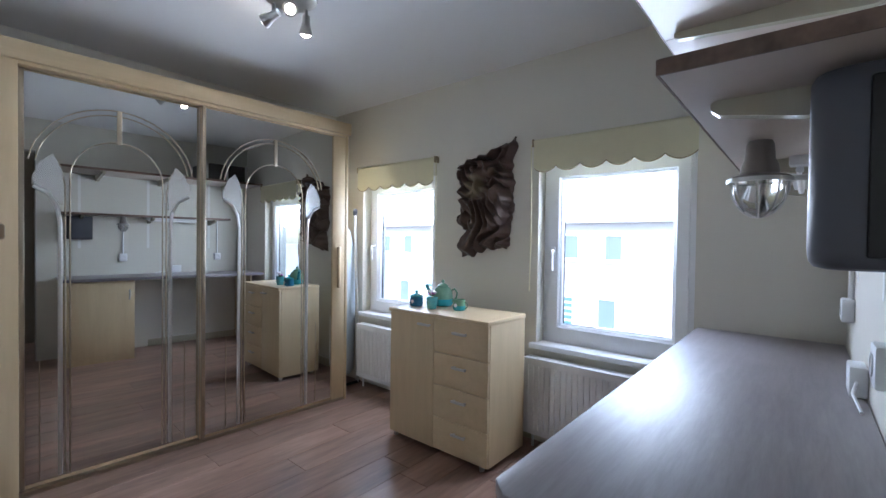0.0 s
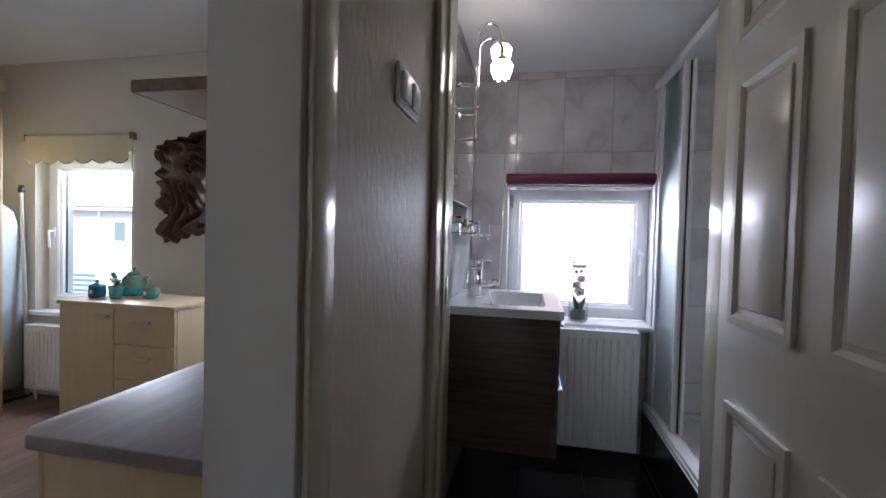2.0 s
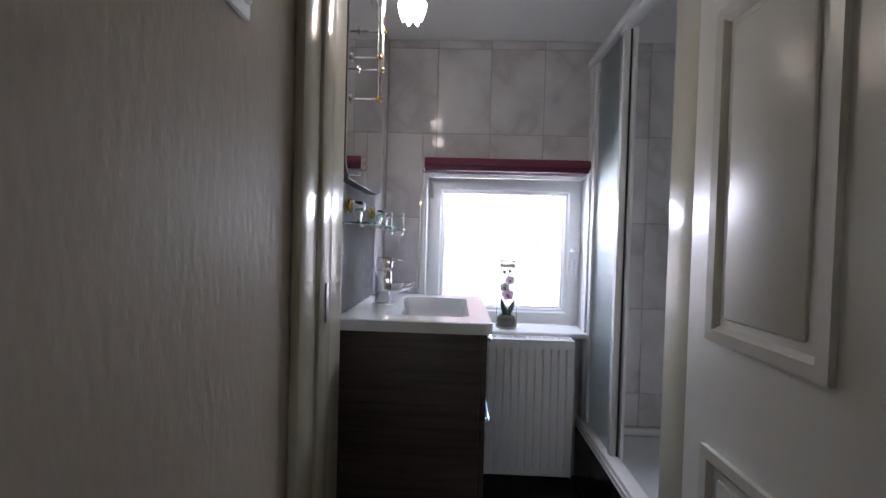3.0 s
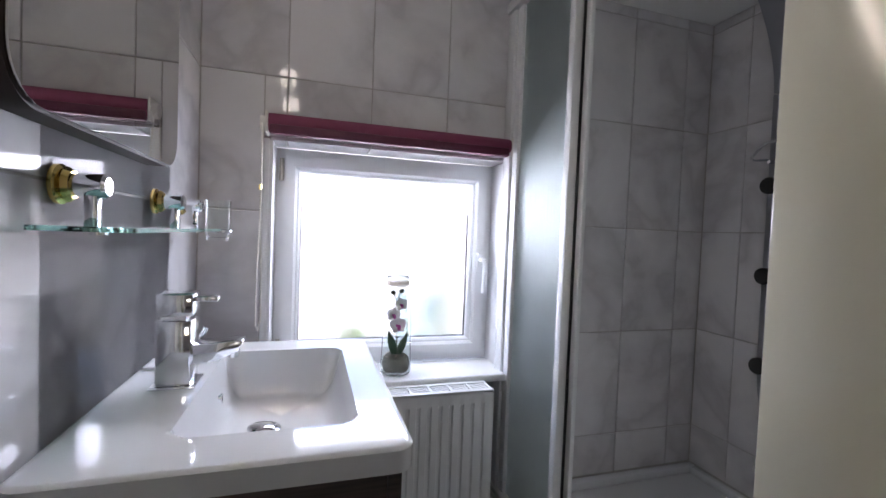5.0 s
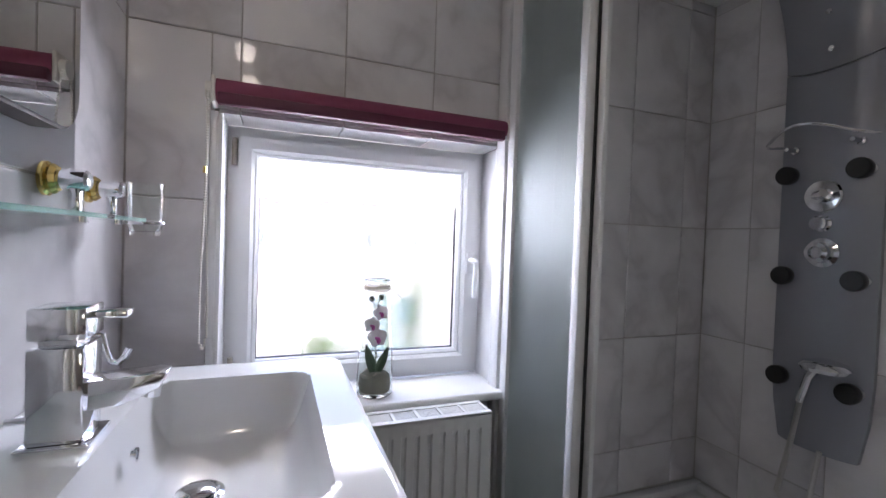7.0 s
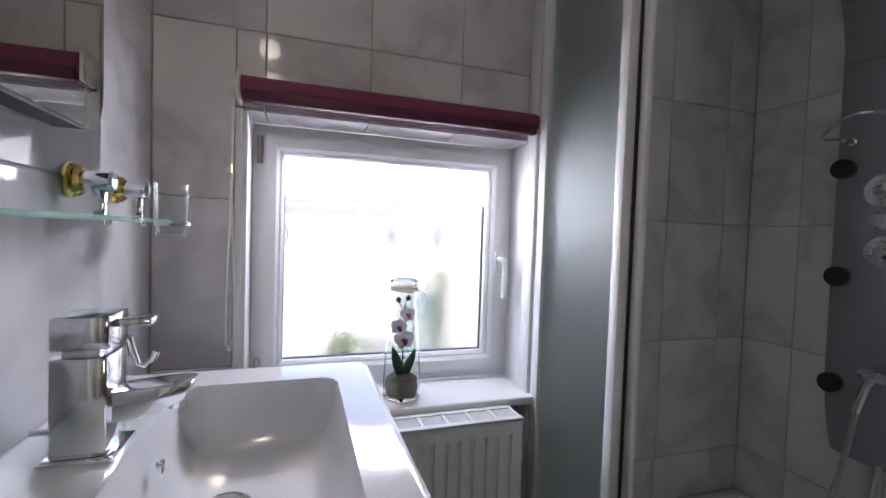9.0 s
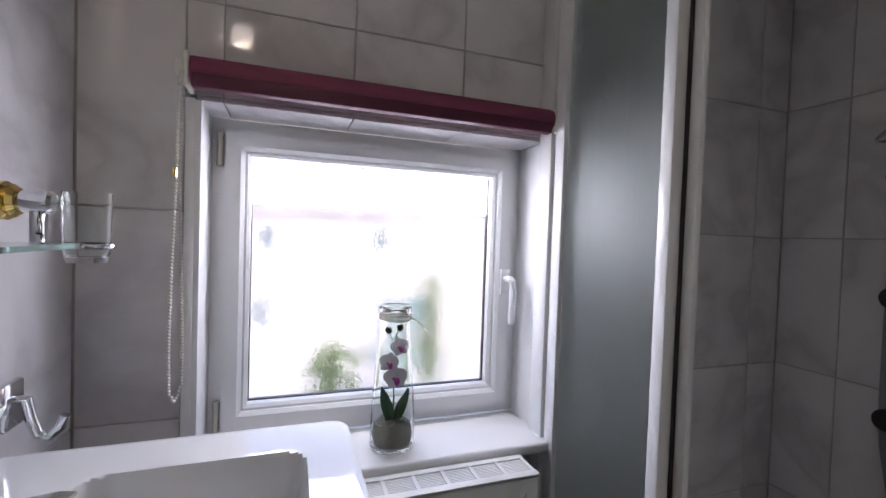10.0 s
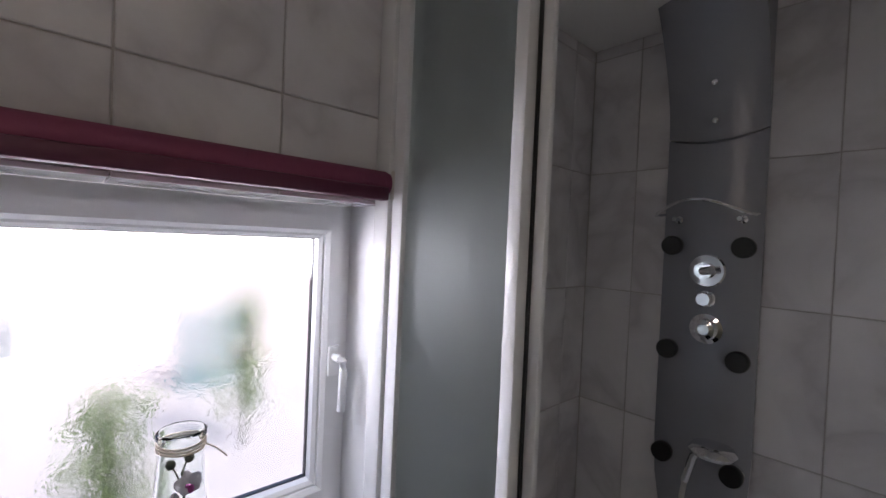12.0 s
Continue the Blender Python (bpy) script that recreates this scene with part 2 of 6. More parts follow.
G_JAR = glass("jar_glass", (0.96, 0.99, 0.98), 0.0, 1.25)
G_SHELF = glass("shelf_glass", (0.36, 0.66, 0.58), 0.0, 1.2)
G_RIB = mat("ribbed_cabinet_glass", (0.10, 0.11, 0.15), 0.18, var=0.2, scale=30)
G_CAGE = glass("lamp_jar_glass", (0.95, 0.96, 0.96), 0.08, 1.35, 0.3, 40)
E_BULB = glow("lit_bulb", (1.0, 0.86, 0.66), 9)
E_SHADE = glow("lit_glass_shade", (1.0, 0.92, 0.80), 2.4)
M_BRICK = mat("pale_facade", (0.46, 0.44, 0.43), 0.85, var=0.08, scale=1.5, bump=0.3, bscale=20)
M_ROOF = mat("roof_tile_red", (0.21, 0.15, 0.125), 0.8, var=0.2, scale=3)
M_GRASS = mat("garden_paving", (0.36, 0.36, 0.34), 0.95, var=0.3, scale=0.6, bump=0.5, bscale=30)
M_HGLASS = mat("far_window_glass", (0.14, 0.18, 0.185), 0.08, var=0.15, scale=1.0)
M_LEAFS = mat("hedge_leaf", (0.12, 0.19, 0.075), 0.7, var=0.4, scale=3)
M_SLAT = mat("teal_slat", (0.07, 0.155, 0.165), 0.5, var=0.1)

# mist on the obscured pane: clear where drops have run, dull elsewhere
nt = G_FROST.node_tree
tc, mp, nz, mr = (nt.nodes.new("ShaderNode" + k) for k in ("TexCoord", "Mapping", "TexNoise", "MapRange"))
mp.inputs["Scale"].default_value = (9, 9, 5)
nz.inputs["Scale"].default_value, nz.inputs["Detail"].default_value = 1.0, 6
for k, q in (("From Min", 0.38), ("From Max", 0.62), ("To Min", 0.09), ("To Max", 0.26)):
    mr.inputs[k].default_value = q
nt.links.new(tc.outputs["Object"], mp.inputs["Vector"])
nt.links.new(mp.outputs[0], nz.inputs["Vector"])
nt.links.new(nz.outputs["Fac"], mr.inputs["Value"])
nt.links.new(mr.outputs[0], nt.nodes["Principled BSDF"].inputs["Roughness"])

# a worn, gilded patch on the clay relief
nt = M_SCULPT.node_tree
bs = nt.nodes["Principled BSDF"]
old = bs.inputs["Base Color"].links[0].from_socket
tc, vm, nz, ad, mr, mx = (nt.nodes.new("ShaderNode" + k) for k in ("TexCoord", "VectorMath", "TexNoise", "Math", "MapRange", "Mix"))
vm.operation, mx.data_type, ad.operation = "DISTANCE", "RGBA", "MULTIPLY_ADD"
vm.inputs[1].default_value = (-0.045, -0.05, 0.47)
nz.inputs["Scale"].default_value = 14
nt.links.new(tc.outputs["Object"], vm.inputs[0])
nt.links.new(tc.outputs["Object"], nz.inputs["Vector"])
nt.links.new(nz.outputs["Fac"], ad.inputs[0])
ad.inputs[1].default_value = 0.07
nt.links.new(vm.outputs["Value"], ad.inputs[2])
for k, q in (("From Min", 0.085), ("From Max", 0.13), ("To Min", 0.8), ("To Max", 0.0)):
    mr.inputs[k].default_value = q
nt.links.new(ad.outputs[0], mr.inputs["Value"])
nt.links.new(mr.outputs[0], mx.inputs["Factor"])
nt.links.new(old, mx.inputs["A"])
mx.inputs["B"].default_value = (0.27, 0.23, 0.13, 1)
nt.links.new(mx.outputs["Result"], bs.inputs["Base Color"])

# embossed paper on the landing wall: slanting short strokes
nt = M_PAPER.node_tree
tc, mp, vo = nt.nodes.new("ShaderNodeTexCoord"), nt.nodes.new("ShaderNodeMapping"), nt.nodes.new("ShaderNodeTexNoise")
mp.inputs["Rotation"].default_value, mp.inputs["Scale"].default_value = (0.75, 0, 0), (50, 75, 26)
vo.inputs["Scale"].default_value, vo.inputs["Detail"].default_value = 1.0, 2
bp = nt.nodes.new("ShaderNodeBump")
bp.inputs["Strength"].default_value, bp.inputs["Distance"].default_value = 0.5, 0.002
nt.links.new(tc.outputs["Object"], mp.inputs["Vector"])
nt.links.new(mp.outputs[0], vo.inputs["Vector"])
nt.links.new(vo.outputs["Fac"], bp.inputs["Height"])
nt.links.new(bp.outputs[0], nt.nodes["Principled BSDF"].inputs["Normal"])

# ---- building helpers ----
ORG = {}


def link(name, bm, material, smooth=False):
    me = bpy.data.meshes.new(name)
    bm.to_mesh(me)
    bm.free()
    if material:
        me.materials.append(material)
    if smooth:
        for p in me.polygons:
            p.use_smooth = True
        me.set_sharp_from_angle(angle=radians(38))
    return new(name, me)


def thing(name, base, label, category, group="", kind=""):
    """An empty at the base of a thing; its parts are drawn in world metres."""
    ob = new(name)
    ob.empty_display_size = 0.05
    ob.location = base
    ORG[ob] = Vector(base)
    return tagged(ob, label, category, group, kind)


def part(name, bm, material, parent, label="", smooth=True):
    o = ORG[parent]
    bmesh.ops.translate(bm, verts=bm.verts, vec=-o)
    ob = link(name, bm, material, smooth)
    ob.parent = parent
    ORG[ob] = o
    return tagged(ob, label)


def single(name, bm, material, label, category, kind="", group="", smooth=True, base=None):
    """A thing that is one mesh, with its origin at its base."""
    if base is None:
        base = Vector([sum(v.co[i] for v in bm.verts) / len(bm.verts) for i in range(3)])
        base.z = min(v.co.z for v in bm.verts)
    base = Vector(base)
    bmesh.ops.translate(bm, verts=bm.verts, vec=-base)
    ob = link(name, bm, material, smooth)
    ob.location = base
    ORG[ob] = base
    return tagged(ob, label, category, group, kind)


def setting(name, bm, material, label="", smooth=False):
    ob = link(name, bm, material, smooth)
    ORG[ob] = Vector((0, 0, 0))
    return tagged(ob, label, "", "", "structure")


def B():
    return bmesh.new()


def bx(bm, x0, x1, y0, y1, z0, z1, bev=0.0, seg=2):
    r = bmesh.ops.create_cube(bm, size=1.0)["verts"]
    for v in r:
        v.co = Vector((x0 + (v.co.x + 0.5) * (x1 - x0), y0 + (v.co.y + 0.5) * (y1 - y0), z0 + (v.co.z + 0.5) * (z1 - z0)))
    if bev:
        es = list({e for v in r for e in v.link_edges})
        bmesh.ops.bevel(bm, geom=es, offset=bev, segments=seg, affect="EDGES", profile=0.5)
    return bm


def cyl(bm, p, q, r0, r1=None, seg=16):
    p, q = Vector(p), Vector(q)
    d = q - p
    rot = d.to_track_quat("Z", "Y").to_matrix().to_4x4()
    bmesh.ops.create_cone(bm, cap_ends=True, segments=seg, radius1=r0, radius2=r0 if r1 is None else r1, depth=d.length,
                          matrix=Matrix.Translation((p + q) / 2) @ rot)
    return bm


def ball(bm, c, r, s=(1, 1, 1), u=14, v=10):
    bmesh.ops.create_uvsphere(bm, u_segments=u, v_segments=v, radius=r, matrix=Matrix.Translation(c) @ Matrix.Diagonal((*s, 1)))
    return bm


def tube(bm, pts, r, seg=8, closed=False):
    pts = [Vector(p) for p in pts]
    n = len(pts)
    rings = []
    up = Vector((0.13, 0.29, 0.95)).normalized()
    for i, p in enumerate(pts):
        a, b = pts[(i - 1) % n if closed else max(i - 1, 0)], pts[(i + 1) % n if closed else min(i + 1, n - 1)]
        d = (b - a).normalized()
        s = d.cross(up)
        if s.length < 0.05:
            s = d.cross(Vector((1, 0, 0)))
        s.normalize()
        t = s.cross(d)
        rings.append([bm.verts.new(p + (s * math.cos(k * math.tau / seg) + t * math.sin(k * math.tau / seg)) * r) for k in range(seg)])
    for i in range(n if closed else n - 1):
        a, b = rings[i], rings[(i + 1) % n]
        for k in range(seg):
            bm.faces.new((a[k], a[(k + 1) % seg], b[(k + 1) % seg], b[k]))
    if not closed:
        bm.faces.new(rings[0][::-1])
        bm.faces.new(rings[-1])
    bmesh.ops.recalc_face_normals(bm, faces=bm.faces)
    return bm


def lathe(bm, prof, c, seg=24, axis="z"):
    rings = []
    for r, h in prof:
        ring = []
        for k in range(seg):
            a = k * math.tau / seg
            v = Vector((r * math.cos(a), r * math.sin(a), h))
            if axis == "x":
                v = Vector((h, v.x, v.y))
            elif axis == "-x":
                v = Vector((-h, v.x, v.y))
            elif axis == "y":
                v = Vector((v.x, h, v.y))
            ring.append(bm.verts.new(v + Vector(c)))
        rings.append(ring)
    for a, b in zip(rings, rings[1:]):
        for k in range(seg):
            bm.faces.new((a[k], a[(k + 1) % seg], b[(k + 1) % seg], b[k]))
    for ring, (r, h) in ((rings[0], prof[0]), (rings[-1], prof[-1])):
        if r > 1e-4:
            bm.faces.new(ring)
    bmesh.ops.remove_doubles(bm, verts=bm.verts, dist=1e-5)
    bmesh.ops.recalc_face_normals(bm, faces=bm.faces)
    return bm


def slab(bm, outline, place, depth):
    """A flat outline of (u, v), put in space by place(u, v, w) and given the thickness depth along w."""
    lo = [bm.verts.new(place(u, v, 0)) for u, v in outline]
    hi = [bm.verts.new(place(u, v, depth)) for u, v in outline]
    n = len(outline)
    bm.faces.new(lo)
    bm.faces.new(hi[::-1])
    for i in range(n):
        bm.faces.new((lo[i], hi[i], hi[(i + 1) % n], lo[(i + 1) % n]))
    bmesh.ops.recalc_face_normals(bm, faces=bm.faces)
    return bm


def rounded(u0, u1, v0, v1, r, n=6):
    pts = []
    for cu, cv, a0 in ((u1 - r, v1 - r, 0), (u0 + r, v1 - r, 90), (u0 + r, v0 + r, 180), (u1 - r, v0 + r, 270)):
        pts += [(cu + r * math.cos(radians(a0 + 90 * k / n)), cv + r * math.sin(radians(a0 + 90 * k / n))) for k in range(n + 1)]
    return pts


def ring_frame(bm, u0, u1, v0, v1, w, place, depth, lip=0.0):
    """A rectangular frame of width w, mitred, with a chamfer lip towards the opening."""
    o = [(u0, v0), (u1, v0), (u1, v1), (u0, v1)]
    i = [(u0 + w, v0 + w), (u1 - w, v0 + w), (u1 - w, v1 - w), (u0 + w, v1 - w)]
    m = [(u0 + w - lip, v0 + w - lip), (u1 - w + lip, v0 + w - lip), (u1 - w + lip, v1 - w + lip), (u0 + w - lip, v1 - w + lip)]
    loops = [[bm.verts.new(place(u, v, d)) for u, v in ls] for ls, d in ((o, 0), (o, depth), (m, depth), (i, depth - lip), (i, 0))]
    for a, b in zip(loops, loops[1:] + loops[:1]):
        for k in range(4):
            bm.faces.new((a[k], a[(k + 1) % 4], b[(k + 1) % 4], b[k]))
    bmesh.ops.recalc_face_normals(bm, faces=bm.faces)
    return bm


def wall_with_holes(bm, x0, x1, z0, z1, y0, y1, holes):
    """A wall along x with rectangular openings (hx0, hx1, hz0, hz1) right through it."""
    xs = sorted({x0, x1, *[h[0] for h in holes], *[h[1] for h in holes]})
    zs = sorted({z0, z1, *[h[2] for h in holes], *[h[3] for h in holes]})
    for a, b in zip(xs, xs[1:]):
        for c, d in zip(zs, zs[1:]):
            if not any(h[0] <= a and b <= h[1] and h[2] <= c and d <= h[3] for h in holes):
                bx(bm, a, b, y0, y1, c, d)
    bmesh.ops.remove_doubles(bm, verts=bm.verts, dist=1e-5)
    inner = [f for f in bm.faces if any(g is not f and set(g.verts) == set(f.verts) for g in f.verts[0].link_faces)]
    bmesh.ops.delete(bm, geom=inner, context="FACES_ONLY")
    return bm

# ---- shell of the rooms ----
ZC, ZB, ZBF = 2.35, 2.115, 0.07     # ceiling of bedroom and landing, ceiling and floor of the bathroom
WIN = [(-3.12, -2.28, 0.60, 1.72), (-1.45, -0.60, 0.60, 1.72)]
BWIN = (0.203, 0.975, 0.757, 1.487)

setting("wall_window", wall_with_holes(B(), -3.6, -0.02, -0.1, ZC + 0.1, 0.0, 0.26, WIN), M_WALL, "pale cream painted wall with two windows")
bath_wall = setting("wall_bath_window", wall_with_holes(B(), -0.02, 2.0, -0.1, ZC + 0.1, 0.004, 0.26, [(0.193, 0.985, 0.737, 1.497)]), M_GROUT,
                    "bathroom wall of marbled tiles round a window")
bath_left = setting("wall_bath_left", bx(B(), -0.016, 0.011, -1.06, 0.004, -0.1, ZC + 0.1), M_GROUT, "bathroom side wall of grey-white marbled tiles")
bath_back = setting("wall_bath_back", bx(B(), 1.869, 2.0, -1.3, 0.004, -0.1, ZC + 0.1), M_GROUT, "tiled end wall of the shower")
setting("wall_divider", bx(B(), -0.056, -0.016, -1.06, 0.0, -0.1, ZC + 0.1), M_WALL, "plain light wall behind the desk")
setting("wall_divider_end", bx(B(), -0.056, 0.072, -1.955, -1.06, -0.1, ZC + 0.1), M_WALL, "light painted wall end beside the doorway")
setting("wall_landing_paper", bx(B(), 0.072, 0.075, -1.890, -1.315, 0.0, ZC), M_PAPER, "beige embossed wallpaper on the landing")
setting("wall_door_head", bx(B(), -0.056, 0.072, -2.72, -1.955, 2.04, ZC + 0.1), M_WALL, "wall above the bedroom doorway")
setting("wall_divider_south", bx(B(), -0.056, 0.072, -3.5, -2.72, -0.1, ZC + 0.1), M_WALL, "plain wall beside the doorway")
setting("wall_wardrobe", bx(B(), -3.72, -3.52, -2.9, 0.0, -0.1, ZC + 0.1), M_WALL, "plain wall behind the wardrobe")
setting("wall_bedroom_back", bx(B(), -3.6, -0.056, -2.95, -2.80, -0.1, ZC + 0.1), M_WALL, "plain back wall of the bedroom")
setting("wall_closet", bx(B(), -3.52, -1.50, -2.80, -2.36, -0.1, ZC + 0.1), M_WHITE, "white built-in closet front")
setting("wall_bath_front", wall_with_holes(B(), 0.075, 2.0, -0.1, ZC + 0.1, -1.135, -1.0, [(0.075, 0.90, ZBF - 0.07, 2.07)]), M_WALL, "wall between bathroom and landing")
setting("wall_landing_east", bx(B(), 0.985, 1.1, -3.5, -1.135, -0.1, ZC + 0.1), M_PAPER, "beige papered wall of the landing")
setting("wall_landing_end", wall_with_holes(B(), -2.2, 2.2, -0.1, ZC + 0.1, -3.6, -3.5, [(0.15, 0.95, 0.0, 2.05)]), M_WALL, "end wall of the landing with an open doorway")
# unseen room beyond; its opening is sized to set the landing's daylight
setting("wall_far_room", wall_with_holes(B(), -2.2, 2.2, -0.1, ZC + 0.1, -6.1, -5.9, [(0.35, 0.80, 1.10, 1.60)]), M_WALL, "plain wall of the room beyond the landing")
setting("wall_far_room_sides", bx(bx(B(), -2.3, -2.2, -6.1, -3.5, -0.1, ZC + 0.1), 2.2, 2.3, -6.1, -3.5, -0.1, ZC + 0.1), M_WALL, "plain side walls of the far room")
setting("ceiling", bx(bx(B(), -3.72, 1.1, -3.6, 0.0, ZC, ZC + 0.2), -2.3, 2.3, -6.1, -3.6, ZC, ZC + 0.2), M_CEIL, "smooth white ceiling")
setting("ceiling_bath", bx(B(), 0.0, 1.875, -1.06, 0.004, ZB, ZB + 0.05), M_CEIL, "low white bathroom ceiling")
floor = setting("floor", bx(bx(B(), -3.72, 1.1, -3.6, 0.0, -0.2, -0.008), -2.3, 2.3, -6.1, -3.6, -0.2, 0.0), M_SHELFE, "brown wood laminate floor")
bath_floor = setting("floor_bath", bx(B(), 0.011, 1.869, -1.135, 0.004, -0.05, ZBF - 0.006), M_FGROUT, "black tiled bathroom floor")
setting("trim_threshold", bx(B(), 0.072, 0.90, -1.24, -1.136, 0.0, ZBF + 0.004, 0.006), M_TRIM, "raised threshold of the bathroom doorway")

# casings of the two doorways
bm = B()
bx(bm, 0.0725, 0.083, -1.955, -1.891, 0.0, 2.10, 0.004)
setting("trim_bedroom_doorway", bm, M_TRIM, "cream gloss casing of the bedroom doorway", True)
bm = B()
bx(bm, -0.056, 0.0715, -1.966, -1.955, 0.0, 2.04, 0.002)
setting("trim_door_lining", bm, M_LINING, "pale painted lining of the doorway", True)
bm = B()
bx(bm, -0.06, 0.078, -2.719, -2.705, 0.0, 2.04, 0.003)
bx(bm, -0.07, -0.0565, -2.78, -2.70, 0.0, 2.1, 0.004)
setting("trim_door_lining_south", bm, M_WHITE, "pale painted lining of the doorway", True)
bm = B()
bx(bm, 0.0755, 0.094, -1.315, -1.225, 0.0, 2.12, 0.005)
bx(bm, 0.0755, 0.100, -1.225, -1.15, 0.0, 2.09, 0.006)
bx(bm, 0.0755, 0.080, -1.148, -1.0, 0.0, 2.09, 0.001)
bx(bm, 0.866, 0.899, -1.133, -0.995, 0.0, 2.09, 0.004)
bx(bm, 0.899, 0.955, -1.15, -1.136, 0.0, 2.12, 0.005)
bx(bm, 0.082, 0.866, -1.14, -0.997, 2.045, 2.09, 0.004)
frame_ob = setting("door_frame_bath", bm, M_TRIM, "cream gloss door frame with stepped moulding", True)
bm = B()
bx(bm, 0.100, 0.1035, -1.195, -1.180, 1.0, 1.08, 0.001)
part("strike_plate", bm, M_STEEL, frame_ob)
bm = B()
bx(bm, -0.066, -0.0565, -1.969, -1.959, 1.66, 1.74, 0.002)
hinge = setting("trim_hinge", bm, M_STEEL, "small steel strike on the doorway edge", True)
bm = B()
bx(bm, -0.07, -0.0565, -1.05, -0.004, 0.0, 0.075, 0.004)
bx(bm, -2.27, -1.47, -0.013, -0.001, 0.0, 0.075, 0.004)
setting("baseboard", bm, M_TRIM, "cream painted baseboard", True)


# ---- windows ----
def window(name, x0, x1, z0, z1, yf, margin, pane, hinge_right, label, sill_front, blind_gap=0.0):
    w = thing(name, ((x0 + x1) / 2, yf, z0), label, "window", kind="structure")
    back = lambda u, v, d: (u, yf + 0.055 - d, v)
    part("window_frame", ring_frame(B(), x0, x1, z0, z1, margin * 0.42, back, 0.05, 0.004), M_UPVC, w)
    m = margin * 0.36
    sash = part("sash", ring_frame(B(), x0 + m, x1 - m, z0 + m, z1 - m, margin - m - 0.012, lambda u, v, d: (u, yf + 0.05 - d, v), 0.062, 0.008), M_UPVC, w)
    part("glazing_bead", ring_frame(B(), x0 + margin - 0.016, x1 - margin + 0.016, z0 + margin - 0.016, z1 - margin + 0.016, 0.016,
                                    lambda u, v, d: (u, yf + 0.045 - d, v), 0.042, 0.007), M_UPVC, sash)
    part("seal", ring_frame(B(), x0 + margin - 0.003, x1 - margin + 0.003, z0 + margin - 0.003, z1 - margin + 0.003, 0.005,
                            lambda u, v, d: (u, yf + 0.045 - d, v), 0.014), M_BLACK, sash)
    p = part("pane", bx(B(), x0 + margin - 0.002, x1 - margin + 0.002, yf + 0.036, yf + 0.042, z0 + margin - 0.002, z1 - margin + 0.002), pane, sash, smooth=False)
    p.visible_shadow = False
    hx = x0 + margin * 0.62 if hinge_right else x1 - margin * 0.55
    hz = (z0 + z1) / 2
    bm = B()
    bx(bm, hx - 0.014, hx + 0.014, yf - 0.022, yf - 0.0125, hz - 0.035, hz + 0.035, 0.004)
    h = part("handle_plate", bm, M_UPVC, sash)
    bm = B()
    cyl(bm, (hx, yf - 0.02, hz + 0.01), (hx, yf - 0.05, hz + 0.01), 0.009, seg=12)
    tube(bm, [(hx, yf - 0.046, hz + 0.012), (hx + 0.004, yf - 0.054, hz + 0.006), (hx + 0.005, yf - 0.056, hz - 0.02), (hx + 0.005, yf - 0.054, hz - 0.06),
              (hx + 0.005, yf - 0.052, hz - 0.108)], 0.0095, 10)
    part("handle_lever", bm, M_UPVC, sash)
    ox = x1 - margin * 0.2 if hinge_right else x0 + margin * 0.22
    for z in (z0 + 0.06, z1 - 0.07):
        part("hinge", cyl(B(), (ox, yf - 0.008, z - 0.036), (ox, yf - 0.008, z + 0.036), 0.007, seg=10), M_UPVC if hinge_right else M_HINGE, sash)
    return w


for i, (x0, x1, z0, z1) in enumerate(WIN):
    w = window("window_%d" % (i + 1), x0, x1, z0, z1, 0.085, 0.118, G_DIMMED, True, "white plastic casement window, panes tinted to dim the outdoors", 0)
    part("window_sill", bx(B(), x0 - 0.03, x1 + 0.03, -0.045, 0.09, z0 - 0.026, z0 + 0.004, 0.005), M_UPVC, w, "white window sill board")
x0, x1, z0, z1 = BWIN
w = window("window_3", x0 + 0.010, x1 - 0.001, z0 + 0.007, z1 - 0.0002, 0.12, 0.079, G_FROST, False, "white plastic bathroom window with obscured glass", 0)
part("window_sill", bx(B(), 0.188, 0.975, -0.078, 0.125, 0.738, 0.763, 0.008, 3), M_UPVC, w, "white rounded window sill")
part("reveal_lining", bx(B(), 0.975, 0.984, 0.0005, 0.175, 0.758, 1.487), M_UPVC, w)
part("reveal_lining", bx(B(), 0.194, 0.2125, 0.0005, 0.175, 0.758, 1.487), M_UPVC, w)
part("edge_strip", bx(B(), 0.186, 0.203, -0.004, 0.0002, 0.758, 1.49, 0.0015), M_UPVC, w)


# ---- the house opposite, the gardens and the ground ----
setting("ground", bx(B(), -400, 400, 0.3, 1500, -3.2, -2.8), M_GRASS, "grass and ground behind the houses")


def far_window(h, x0, x1, z0, z1, y):
    w = part("window", ring_frame(B(), x0, x1, z0, z1, 0.07, lambda u, v, d: (u, y + 0.10 - d, v), 0.09, 0.01), M_UPVC, h)
    part("pane", bx(B(), x0 + 0.06, x1 - 0.06, y + 0.04, y + 0.05, z0 + 0.06, z1 - 0.06), M_HGLASS, w)
    part("sill", bx(B(), x0 - 0.05, x1 + 0.05, y - 0.06, y + 0.02, z0 - 0.07, z0), M_UPVC, w)


